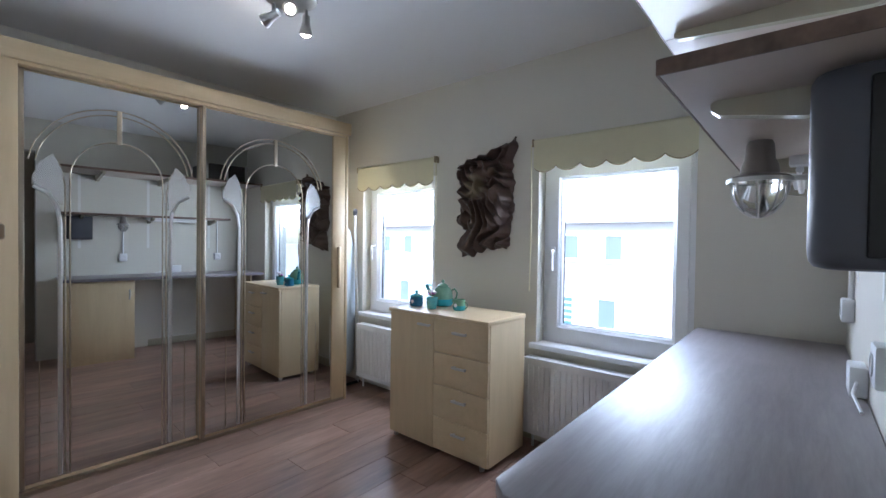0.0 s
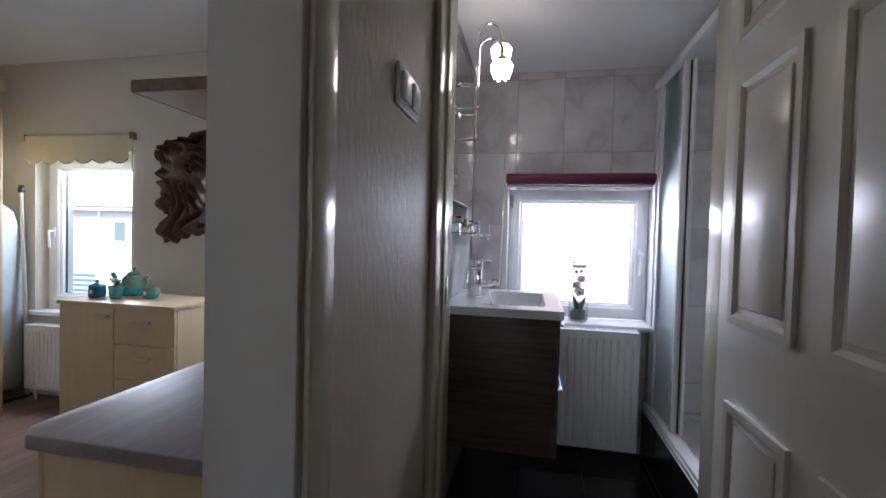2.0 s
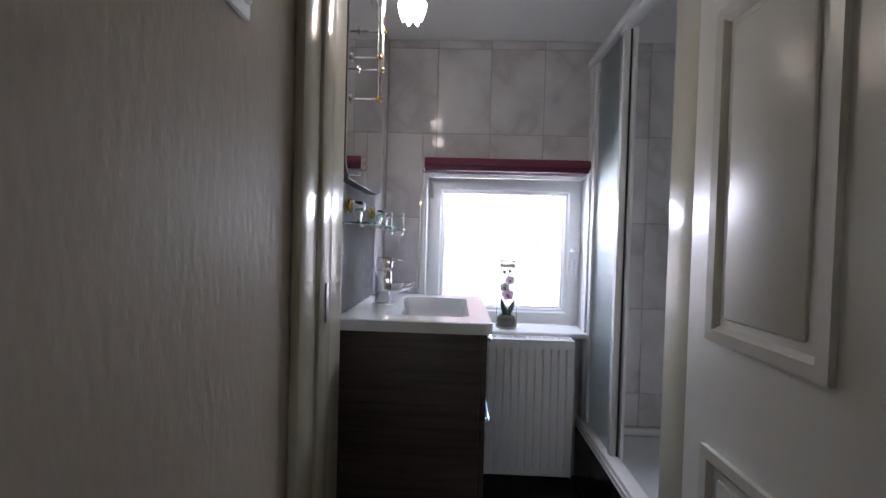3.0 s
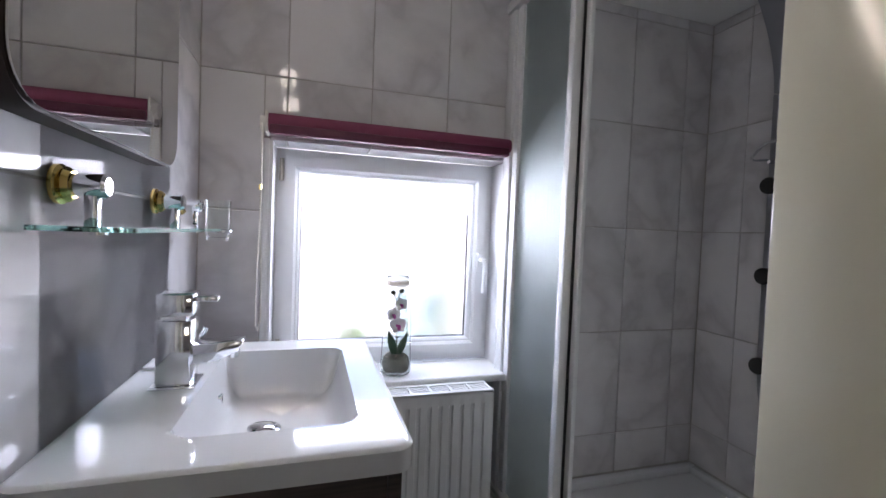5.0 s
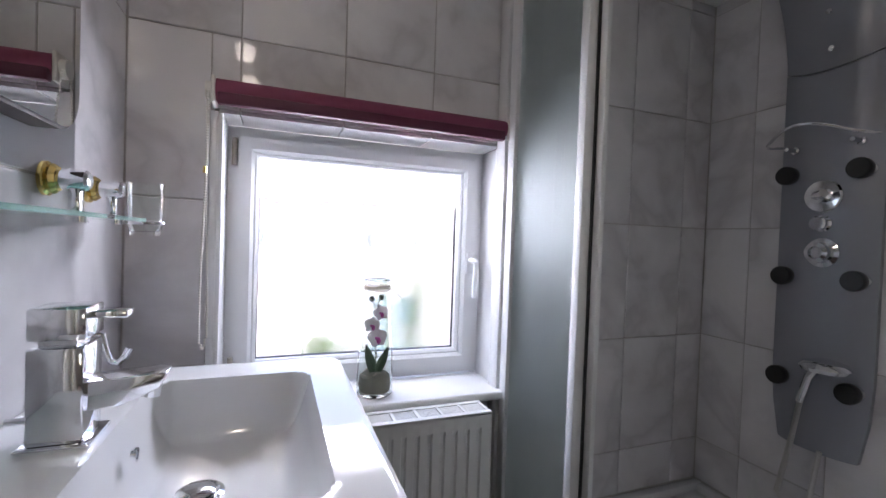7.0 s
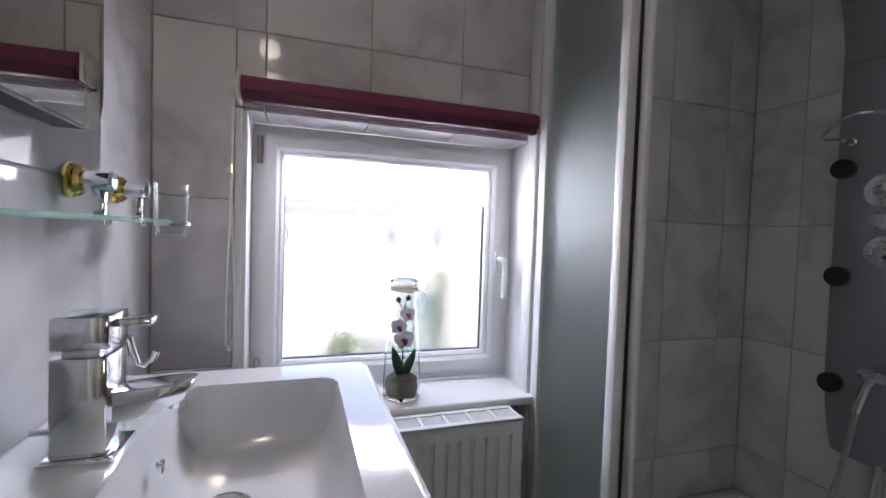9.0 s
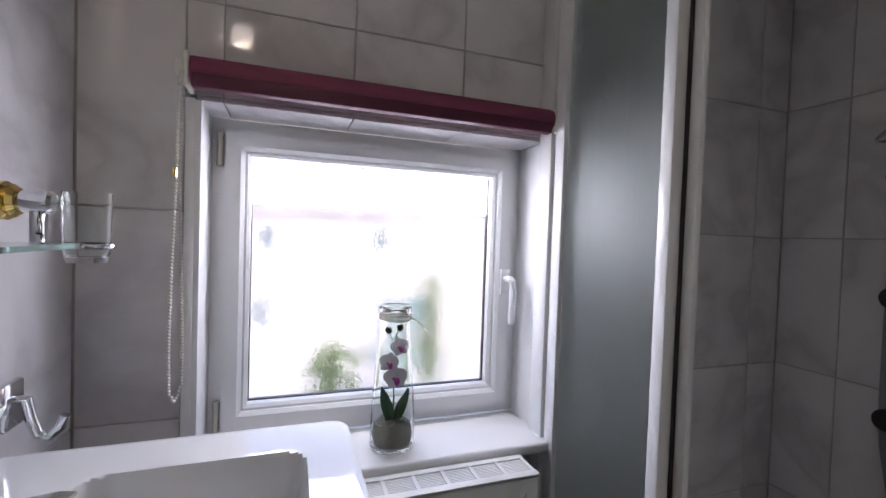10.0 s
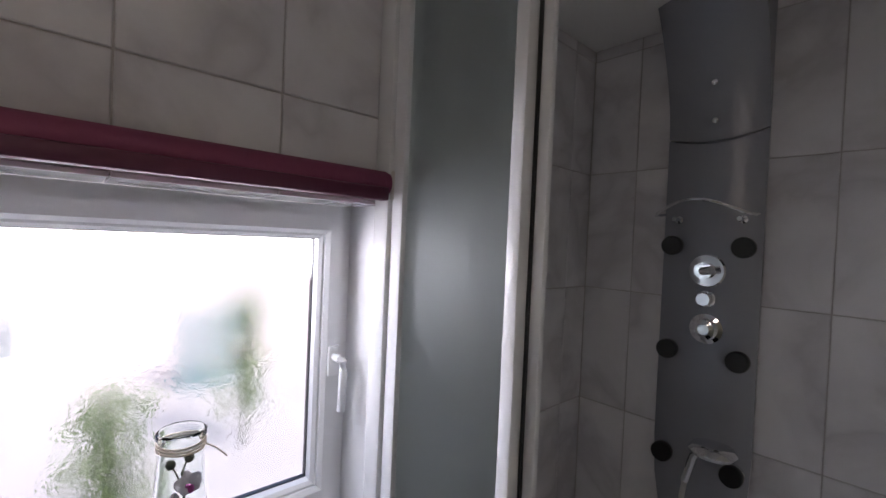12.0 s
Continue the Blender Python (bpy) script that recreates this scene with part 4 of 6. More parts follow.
def sculpture():
    """A hanging of draped, bronzed clay with a worn mask in its folds, in relief."""
    cx, cz, W, H = -1.825, 1.505, 0.265, 0.375
    bm = B()
    nu, nv = 90, 130
    edge_l = lambda v: -0.80 + 0.13 * noise.noise((v * 3.1, 1.7, 0)) + 0.10 * noise.noise((v * 9, 4.2, 0)) + 0.30 * max(0, v - 0.45) ** 1.2 + (0.12 if v < -0.55 else 0)
    edge_r = lambda v: 0.72 + 0.12 * noise.noise((v * 3.3, 7.7, 0)) + 0.08 * noise.noise((v * 10, 9.1, 0)) + (0.30 * (v - 0.55) if v > 0.55 else 0) - 0.22 * max(0, -v - 0.55)
    grid = []
    for j in range(nv + 1):
        v = -1 + 2 * j / nv
        row = []
        for i in range(nu + 1):
            s = -1 + 2 * i / nu
            l, r = edge_l(v), edge_r(v)
            u = l + (r - l) * (s + 1) / 2
            vv = v
            if v > 0.5:
                vv = v - (v - 0.5) * 0.75 * (0.5 - 0.5 * s) - 0.05 * noise.noise((u * 7, 2.2, 0)) * (v - 0.5) * 4
            if v < -0.6:
                vv = v + (-v - 0.6) * (0.30 * (s + 1) / 2 + 0.25 * noise.noise((u * 6, 5.5, 0)))
            rim = min(1, (1 - abs(s)) * 6) * min(1, (1 - abs(v)) * 9)
            du, dv = (u + 0.06) * 0.75, v - 0.22
            rho, th = math.hypot(du, dv), math.atan2(dv, du)
            wob = noise.noise((u * 1.8, v * 1.8, 3.3))
            wob2 = noise.noise((u * 4.3, v * 3.6, 8.3))
            hair = abs(math.sin(3.5 * th + 9 * rho + 6 * wob + 2.4 * wob2)) ** 0.8
            beard = abs(math.sin(13 * u + 4 * math.sin(3 * v + 2 * u) + 5 * wob + 1.6 * wob2)) ** 0.8
            drape = abs(math.sin(8 * v - 7 * u + 3.5 * noise.noise((u * 1.5, v * 1.2, 6.1)))) ** 0.8
            low, mid = min(1, max(0, (-v - 0.35) * 4)), min(1, max(0, (0.05 - v) * 5)) * math.exp(-(du / 0.42) ** 2)
            fold = (hair * (1 - mid) + beard * mid) * (1 - low) + drape * low
            face = math.exp(-(du / 0.27) ** 4 - (dv / 0.33) ** 4)
            fine = 0.5 + 0.5 * noise.noise((u * 9, v * 9, 1.1))
            dep = 0.014 + 0.075 * fold * (1 - 0.95 * face) + 0.014 * fine + 0.062 * face
            dep += 0.026 * math.exp(-(du / 0.20) ** 2 - ((dv - 0.20) / 0.10) ** 2)
            dep += 0.040 * math.exp(-(du / 0.055) ** 2 - ((dv + 0.01) / 0.13) ** 2)
            dep -= 0.040 * (math.exp(-((du + 0.13) / 0.075) ** 2 - ((dv - 0.06) / 0.05) ** 2) + math.exp(-((du - 0.13) / 0.075) ** 2 - ((dv - 0.06) / 0.05) ** 2))
            dep -= 0.030 * math.exp(-(du / 0.11) ** 2 - ((dv + 0.22) / 0.035) ** 2)
            row.append(bm.verts.new((cx + u * W, -0.004 - max(0.004, dep * 1.25) * (0.2 + 0.8 * rim), cz + vv * H)))
        grid.append(row)
    for a, b in zip(grid, grid[1:]):
        for i in range(nu):
            bm.faces.new((a[i], a[i + 1], b[i + 1], b[i]))
    ring = grid[0] + [r[-1] for r in grid[1:]] + grid[-1][-2::-1] + [r[0] for r in grid[-2:0:-1]]
    back = [bm.verts.new((v.co.x, -0.0005, v.co.z)) for v in ring]
    for i in range(len(ring)):
        k = (i + 1) % len(ring)
        bm.faces.new((ring[i], back[i], back[k], ring[k]))
    single("wall_sculpture", bm, M_SCULPT, "dark bronzed clay wall relief of draped folds", "sculpture")


sculpture()


def ceiling_spots():
    cx, cy = -2.03, -1.335
    l = thing("ceiling_spotlight", (cx, cy, ZC), "brushed steel ceiling lamp with three spots, one facing", "ceiling lamp")
    part("mount", lathe(B(), [(0.125, 0.0), (0.125, -0.012), (0.118, -0.026), (0.10, -0.032), (0.0, -0.034)], (cx, cy, ZC), 36), M_STEEL, l)
    for dx, dy, ax, ay, az in ((-0.085, -0.035, -0.85, -0.35, -0.35), (0.02, -0.005, 0.75, -0.55, -0.35), (-0.02, 0.095, -0.35, 0.2, -0.9)):
        p = Vector((cx + dx, cy + dy, ZC - 0.032))
        k = p + Vector((0, 0, -0.055))
        part("arm", cyl(B(), p, k, 0.008, seg=10), M_STEEL, l)
        d = Vector((ax, ay, az)).normalized()
        a = k - d * 0.03
        sp = part("spot_head", cyl(cyl(B(), a, a + d * 0.045, 0.018, 0.021, 18), a + d * 0.045, a + d * 0.085, 0.021, 0.033, 18), M_STEEL, l)
        part("bulb", ball(B(), a + d * 0.074, 0.025, (1, 1, 1), 14, 10), E_BULB, sp, "glowing halogen bulb")


ceiling_spots()


def desk():
    z, x0, x1, y0, y1 = 0.818, -0.585, -0.058, -1.822, -0.004
    d = thing("desk", ((x0 + x1) / 2, (y0 + y1) / 2, 0), "long built-in desk with a brown laminate top", "desk")
    out = [(x0 + 0.035, y0), (x1, y0), (x1, y1), (x0, y1), (x0, y0 + 0.035)]
    bm = slab(B(), out, lambda u, v, q: (u, v, z - 0.028 + q), 0.028)
    bmesh.ops.bevel(bm, geom=[e for e in bm.edges], offset=0.004, segments=2, affect="EDGES", profile=0.5)
    part("desktop", bm, M_DESK, d)
    part("end_panel", bx(B(), -0.55, -0.075, -0.15, -0.13, 0, z - 0.029), M_MAPLE, d)
    c = thing("desk_cabinet", (-0.31, -1.58, 0), "maple under-desk cabinet with one door", "cabinet")
    part("body", bx(B(), -0.535, -0.062, -1.80, -1.26, 0.0, z - 0.029, 0.002), M_MAPLE, c)
    dr = part("door", bx(B(), -0.556, -0.537, -1.797, -1.263, 0.06, z - 0.035, 0.002), M_MAPLE, c)
    bm = B()
    bx(bm, -0.585, -0.575, -1.315, -1.300, 0.60, 0.70, 0.004)
    for q in (0.615, 0.685):
        bx(bm, -0.576, -0.556, -1.311, -1.304, q - 0.004, q + 0.004)
    part("handle", bm, M_STEEL, dr, "satin silver bow handle")


desk()


def shelf(name, x0, y0, y1, z, t, brackets, label, seam=None):
    s = thing(name, ((x0 - 0.056) / 2, (y0 + y1) / 2, z), label, "shelf")
    cuts = [y0, y1] if seam is None else [y0, seam, y1]
    for a, b in zip(cuts, cuts[1:]):
        part("board", bx(B(), x0 + 0.004, -0.057, a + 0.003, b - 0.001, z, z + t, 0.001), M_SHELF, s)
    part("edging", bx(B(), x0, x0 + 0.004, y0, y1, z - 0.0005, z + t + 0.0005, 0.001), M_SHELFE, s, "brown edging strip")
    part("edging", bx(B(), x0 + 0.004, -0.057, y0, y0 + 0.003, z - 0.0005, z + t + 0.0005), M_SHELFE, s, "brown edging strip")
    for y in brackets:
        L = -0.056 - x0 - 0.04
        prof = [(0, 0), (0, -0.055), (0.02, -0.06), (L - 0.01, -0.022), (L, -0.014), (L, -0.004), (L - 0.006, 0)]
        part("bracket", slab(B(), prof, lambda u, v, q: (-0.0575 - u, y - 0.012 + q, z - 0.0005 + v), 0.024), M_TRIM, s, smooth=False)


shelf("wall_shelf", -0.342, -1.806, -0.30, 1.432, 0.02, (-1.64, -1.05, -0.45), "long light wall shelf with brown edging")
shelf("deep_wall_shelf", -0.545, -1.82, -0.01, 1.855, 0.022, (-1.5, -0.95, -0.3), "deep upper wall shelf board", -0.92)
bm = B()
for y in (-1.64, -1.05, -0.45):
    bx(bm, -0.0575, -0.0565, y - 0.012, y + 0.012, 1.1, 1.9)
single("shelf_rails", bm, M_WHITE, "white slotted shelf rails on the wall", "shelf rail")


def wall_things():
    b = thing("paper_dispenser", (-0.12, -1.65, 1.19), "grey metal wall dispenser with a black side", "dispenser")
    def plan(k, inset):
        pts = [(-0.0575, -1.745)] + [(-0.154 - 0.036 * math.sin(radians(a)), -1.709 - 0.036 * math.cos(radians(a))) for a in range(0, 91, 10)] + [(-0.190, -1.55), (-0.0575, -1.55)]
        return [(-0.0575 + (u + 0.0575) * k, v + inset * (1 if v < -1.68 else 0)) for u, v in pts]

    bm = B()
    rows = [[bm.verts.new((u, v, z)) for u, v in plan(k, i)] for k, i, z in
            ((0.86, 0.016, 1.190), (0.95, 0.006, 1.193), (0.985, 0.002, 1.199), (1.0, 0.0, 1.212), (1.0, 0.0, 1.412), (0.97, 0.003, 1.42))]
    for p, q in zip(rows, rows[1:]):
        for i in range(len(p)):
            bm.faces.new((p[i], p[(i + 1) % len(p)], q[(i + 1) % len(p)], q[i]))
    bm.faces.new(rows[0][::-1])
    bm.faces.new(rows[-1])
    part("casing", bm, M_GREY, b)
    part("side_plate", bx(B(), -0.140, -0.058, -1.751, -1.739, 1.205, 1.405, 0.004), M_BLACK, b)
    l = thing("jar_lamp", (-0.266, -1.31, 1.30), "grey bulkhead lamp with a ribbed glass jar and wire cage", "lamp")
    c = (-0.266, -1.31, 0.026)
    part("housing", lathe(B(), [(0.0, 1.4055), (0.020, 1.4055), (0.024, 1.398), (0.026, 1.368), (0.031, 1.358), (0.034, 1.338), (0.052, 1.332), (0.054, 1.322), (0.0, 1.322)], c), M_LAMPG, l)
    part("jar", lathe(B(), [(0.044, 1.321), (0.045, 1.30), (0.04, 1.28), (0.026, 1.262), (0.0, 1.257)], c, 20), G_CAGE, l)
    for k in range(4):
        a = k * math.pi / 4
        pts = [(c[0] + 0.049 * math.cos(t) * math.cos(a), c[1] + 0.049 * math.cos(t) * math.sin(a), 1.348 + 0.072 * math.sin(t)) for t in [-math.pi * j / 12 for j in range(13)]]
        part("cage_wire", tube(B(), pts, 0.0025, 6), M_STEEL, l)
    part("cage_ring", lathe(B(), [(0.050, 1.328), (0.057, 1.328), (0.057, 1.320), (0.050, 1.320), (0.050, 1.328)], c), M_STEEL, l)
    part("conduit", tube(B(), [(-0.232, -1.31, 1.352), (-0.058, -1.31, 1.352)], 0.006, 8), M_WHITE, l)
    f = thing("strip_light", (-0.2, -0.95, 1.40), "white fluorescent strip under the shelf", "lamp")
    part("housing", bx(B(), -0.225, -0.185, -1.10, -0.52, 1.408, 1.4315, 0.004), M_UPVC, f)
    part("tube", cyl(B(), (-0.205, -1.08, 1.40), (-0.205, -0.54, 1.40), 0.008, seg=12), M_UPVC, f)
    for y in (-1.28, -0.36):
        s = thing("wall_socket", (-0.065, y, 1.0), "white surface wall socket with conduit", "socket", "wall sockets")
        part("box", bx(B(), -0.092, -0.057, y - 0.035, y + 0.035, 0.96, 1.04, 0.006), M_UPVC, s)
        part("outlet", lathe(B(), [(0.022, 0.0), (0.022, 0.002), (0.018, 0.002), (0.016, -0.004), (0, -0.004)], (-0.0925, y, 1.0), 18, "-x"), M_UPVC, s)
        part("conduit", cyl(B(), (-0.066, y, 1.038), (-0.066, y, 1.43), 0.008, seg=8), M_UPVC, s)
    s = thing("wall_socket", (-0.065, -0.78, 0.8185), "white double wall socket above the desk", "socket", "wall sockets")
    part("box", bx(B(), -0.095, -0.057, -0.83, -0.73, 0.8185, 0.90, 0.006), M_UPVC, s)
    part("cable", tube(B(), [(-0.08, -0.83, 0.86), (-0.09, -0.88, 0.84), (-0.08, -0.98, 0.823)], 0.004, 6), M_UPVC, s)
    k = thing("storage_case", (-0.30, -0.42, 1.877), "dark metal-edged storage case on the top shelf", "case")
    part("body", bx(B(), -0.48, -0.10, -0.62, -0.16, 1.8775, 2.06, 0.008), M_CASE, k)
    for y in (-0.60, -0.39, -0.18):
        part("edge_band", bx(B(), -0.484, -0.096, y - 0.012, y + 0.012, 1.878, 2.064, 0.002), M_STEEL, k)
    w = thing("light_switch", (0.078, -1.555, 1.45), "white double light switch plate", "switch")
    part("plate", bx(B(), 0.0752, 0.084, -1.63, -1.485, 1.45, 1.535, 0.004), M_UPVC, w)
    for y in (-1.593, -1.522):
        part("rocker", bx(B(), 0.084, 0.092, y - 0.026, y + 0.026, 1.465, 1.52, 0.004), M_UPVC, w)


wall_things()


def tall_cabinet():
    x0, x1, y0, y1, zt = -1.42, -1.0, -2.79, -2.348, 1.232
    c = thing("drawer_tower", ((x0 + x1) / 2, (y0 + y1) / 2, 0), "tall oak drawer cabinet with ribbed glass fronts", "cabinet")
    part("top", bx(B(), x0, x1 + 0.012, y0, y1 + 0.008, zt - 0.02, zt, 0.003), M_OAKD, c)
    part("body", bx(B(), x0, x1 - 0.02, y0 + 0.004, y1, 0.0, zt - 0.02), M_OAKD, c)
    h = 0.2035
    for k in range(6):
        z1 = zt - 0.024 - k * h
        z0 = max(0.01, z1 - h + 0.005)
        if z1 - z0 < 0.05:
            continue
        f = part("drawer_front", ring_frame(B(), y0 + 0.006, y1 - 0.002, z0, z1, 0.037, lambda u, v, q: (x1 - 0.019 + q, u, v), 0.019, 0.003), M_OAKD, c)
        bm = B()
        n = 44
        prof = [(y0 + 0.043 + (y1 - y0 - 0.088) * j / n, 0.003 * (j % 2)) for j in range(n + 1)]
        lo = [bm.verts.new((x1 - 0.010 + d, u, z0 + 0.034)) for u, d in prof]
        hi = [bm.verts.new((x1 - 0.010 + d, u, z1 - 0.034)) for u, d in prof]
        for j in range(n):
            bm.faces.new((lo[j], lo[j + 1], hi[j + 1], hi[j]))
        part("ribbed_glass", bm, G_RIB, f, "dark ribbed glass inset", smooth=False)


tall_cabinet()


def ironing_board():
    b = thing("ironing_board", (-3.22, -0.20, 0), "folded ironing board standing upright with a pale cover", "ironing board")
    out = [(-0.155, 0.10), (-0.16, 0.9), (-0.13, 1.15), (-0.08, 1.30), (0.0, 1.36), (0.08, 1.30), (0.13, 1.15), (0.16, 0.9), (0.155, 0.10), (0.12, 0.06), (-0.12, 0.06)]
    bm = slab(B(), out, lambda u, v, q: (-3.20 - 0.030 + q + 0.03 * v, -0.19 + u, v), 0.04)
    bmesh.ops.bevel(bm, geom=list(bm.edges), offset=0.008, segments=2, affect="EDGES", profile=0.5)
    part("padded_top", bm, M_COVER, b)
    part("leg", tube(B(), [(-3.10, -0.06, 0.01), (-3.12, -0.062, 0.7), (-3.155, -0.063, 1.44), (-3.15, -0.068, 1.465), (-3.13, -0.08, 1.47)], 0.013, 10), M_STEEL, b)
    part("leg", tube(B(), [(-3.10, -0.30, 0.01), (-3.155, -0.30, 1.40)], 0.011, 10), M_STEEL, b)
    part("foot_bar", tube(B(), [(-3.10, -0.33, 0.012), (-3.10, -0.04, 0.012)], 0.012, 8), M_BLACK, b)
    part("leg_cap", cyl(B(), (-3.15, -0.066, 1.445), (-3.122, -0.084, 1.475), 0.02, 0.017, 12), M_GREY, b)


ironing_board()


# ---- bathroom door ----
def bath_door():
    d = thing("door_1", (0.866, -1.14, 0.0), "cream painted six-panel door, standing wide open", "door", kind="structure")
    xa, y0, y1, z0, z1 = 0.846, -1.93, -1.137, 0.012, 2.04
    leaf = part("leaf", bx(B(), xa, 0.884, y0, y1, z0, z1, 0.003), M_DOOR, d)
    cols = [(-1.487, -1.215), (-1.852, -1.58)]
    rows = [(0.22, 0.80), (1.0, 1.61), (1.705, 1.93)]
    for a, b in cols:
        for c, e in rows:
            pl = lambda u, v, q: (xa - q, u, v)
            mo = part("panel_moulding", ring_frame(B(), a, b, c, e, 0.030, pl, 0.010, 0.009), M_DOOR, leaf)
            part("raised_field", bx(B(), xa - 0.006, xa + 0.001, a + 0.045, b - 0.045, c + 0.045, e - 0.045, 0.005, 2), M_DOOR, leaf)
    for z in (0.25, 1.05, 1.82):
        part("hinge", cyl(B(), (0.888, -1.139, z - 0.045), (0.888, -1.139, z + 0.045), 0.007, seg=10), M_STEEL, d)


bath_door()


# ---- bathroom furniture ----
def vanity():
    x0, x1, y0, y1, z0, z1 = 0.016, 0.456, -0.818, -0.232, 0.395, 0.907
    v = thing("vanity_unit", (0.25, -0.525, z0), "dark wood wall-hung vanity with two drawers", "vanity")
    part("side_panel", bx(B(), x0, x1 - 0.02, y0, y0 + 0.018, z0, z1, 0.001), M_VANITY, v)
    part("side_panel", bx(B(), x0, x1 - 0.02, y1 - 0.018, y1, z0, z1, 0.001), M_VANITY, v)
    part("back_panel", bx(B(), x0, x0 + 0.016, y0 + 0.018, y1 - 0.018, z0, z1), M_VANITY, v)
    part("bottom_panel", bx(B(), x0 + 0.016, x1 - 0.02, y0 + 0.018, y1 - 0.018, z0, z0 + 0.018), M_VANITY, v)
    for a, b in ((z0, 0.648), (0.652, z1 - 0.003)):
        d = part("drawer", bx(B(), x1 - 0.019, x1, y0, y1, a + 0.001, b, 0.0015), M_VANITY, v)
        bm = B()
        bx(bm, x1 + 0.016, x1 + 0.024, -0.70, -0.35, b - 0.045, b - 0.033, 0.003)
        for y in (-0.69, -0.36):
            bx(bm, x1, x1 + 0.02, y - 0.005, y + 0.005, b - 0.043, b - 0.035)
        part("handle", bm, M_CHROME, d, "slim chrome bar handle")


vanity()


def washbasin():
    X0, X1, Y0, Y1, zt = 0.0155, 0.470, -0.840, -0.236, 0.942
    hx0, hx1, hy0, hy1, hr = 0.152, 0.402, -0.745, -0.325, 0.035
    b = thing("washbasin", (0.25, -0.527, 0.907), "white ceramic washbasin with a wide rectangular bowl", "washbasin")
    nu, nv = 84, 104
    hxx, hyy, R = (X1 - X0) / 2, (Y1 - Y0) / 2, 0.028
    cx, cy = (X0 + X1) / 2, (Y0 + Y1) / 2
    bm = B()

    def corner(u, v):
        m = max(abs(u), abs(v), 1e-6)
        px, py = abs(u) / m * hxx, abs(v) / m * hyy
        lo, hi = 0.8, 1.0
        for _ in range(14):
            k = (lo + hi) / 2
            qx, qy = max(0, px * k - (hxx - R)), max(0, py * k - (hyy - R))
            if math.hypot(qx, qy) <= R:
                lo = k
            else:
                hi = k
        return 1 - (1 - lo) * m ** 14

    def depth(x, y):
        qx, qy = abs(x - (hx0 + hx1) / 2) - (hx1 - hx0) / 2 + hr, abs(y - (hy0 + hy1) / 2) - (hy1 - hy0) / 2 + hr
        sd = math.hypot(max(qx, 0), max(qy, 0)) + min(max(qx, qy), 0) - hr
        if sd >= 0:
            return 0.0012 * math.exp(-sd / 0.006)
        s = min(1, -sd / 0.044)
        e = 1 - (1 - s) ** 2.4
        fl = 0.012 * min(1, max(0, -sd - 0.03) / 0.09)
        return 0.0012 + 0.092 * e + fl

    grid = []
    for j in range(nv + 1):
        row = []
        for i in range(nu + 1):
            u, v = -1 + 2 * i / nu, -1 + 2 * j / nv
            k = corner(u, v)
            x, y = cx + u * hxx * k, cy + v * hyy * k
            m = max(abs(u), abs(v))
            row.append(bm.verts.new((x, y, zt - depth(x, y) - (0.003 if m > 0.999 else 0))))
        grid.append(row)
    for p, q in zip(grid, grid[1:]):
        for i in range(nu):
            bm.faces.new((p[i], p[i + 1], q[i + 1], q[i]))
    ring = grid[0] + [r[-1] for r in grid[1:]] + grid[-1][-2::-1] + [r[0] for r in grid[-2:0:-1]]
    low = [bm.verts.new((v.co.x, v.co.y, 0.909)) for v in ring]
    n = len(ring)
    for i in range(n):
        bm.faces.new((ring[i], low[i], low[(i + 1) % n], ring[(i + 1) % n]))
    bmesh.ops.recalc_face_normals(bm, faces=bm.faces)
    part("basin", bm, M_CERAM, b)
    c = (0.246, -0.512, 0.836)
    part("drain", lathe(B(), [(0.036, 0.0), (0.036, 0.004), (0.030, 0.006), (0.029, 0.002), (0.0, 0.002)], c, 28), M_CHROME, b, "chrome drain ring")
    part("plug", lathe(B(), [(0.025, 0.003), (0.025, 0.008), (0.020, 0.011), (0.0, 0.012)], c, 24), M_CHROME, b)
    part("overflow", lathe(B(), [(0.009, 0.0), (0.009, 0.003), (0.006, 0.003), (0.006, -0.004), (0, -0.004)], (0.175, -0.512, 0.905), 14, "x"), M_CHROME, b)
    t = thing("basin_tap", (0.107, -0.530, zt), "square chrome basin mixer tap", "tap")
    x, y = 0.107, -0.530
    part("base_plate", bx(B(), x - 0.034, x + 0.036, y - 0.036, y + 0.036, zt, zt + 0.006, 0.001), M_CHROME, t)
    bm = bx(B(), x - 0.026, x + 0.028, y - 0.030, y + 0.030, zt + 0.006, zt + 0.118, 0.003)
    part("body", bm, M_CHROME, t)
    part("neck", bx(B(), x - 0.018, x + 0.018, y - 0.019, y + 0.019, zt + 0.118, zt + 0.126), M_CHROME, t)
    part("cap", bx(B(), x - 0.026, x + 0.030, y - 0.029, y + 0.029, zt + 0.126, zt + 0.164, 0.003), M_CHROME, t)
    part("lever", bx(B(), x + 0.020, x + 0.066, y - 0.016, y + 0.016, zt + 0.149, zt + 0.158, 0.002), M_CHROME, t)
    prof = [(x + 0.024, 0.074), (x + 0.096, 0.080), (x + 0.109, 0.078), (x + 0.102, 0.061), (x + 0.088, 0.054), (x + 0.060, 0.043), (x + 0.024, 0.040)]
    bm = slab(B(), prof, lambda u, w, q: (u, y - 0.024 + q, zt + w), 0.048)
    bmesh.ops.bevel(bm, geom=list(bm.edges), offset=0.002, segments=2, affect="EDGES", profile=0.5)
    part("spout", bm, M_CHROME, t)
    part("outlet", cyl(B(), (x + 0.088, y, zt + 0.047), (x + 0.090, y, zt + 0.060), 0.012, seg=14), M_CHROME, t)
    part("pop_up_rod", tube(B(), [(x - 0.022, y, zt + 0.028), (x - 0.055, y, zt + 0.028)], 0.004, 8), M_CHROME, t)


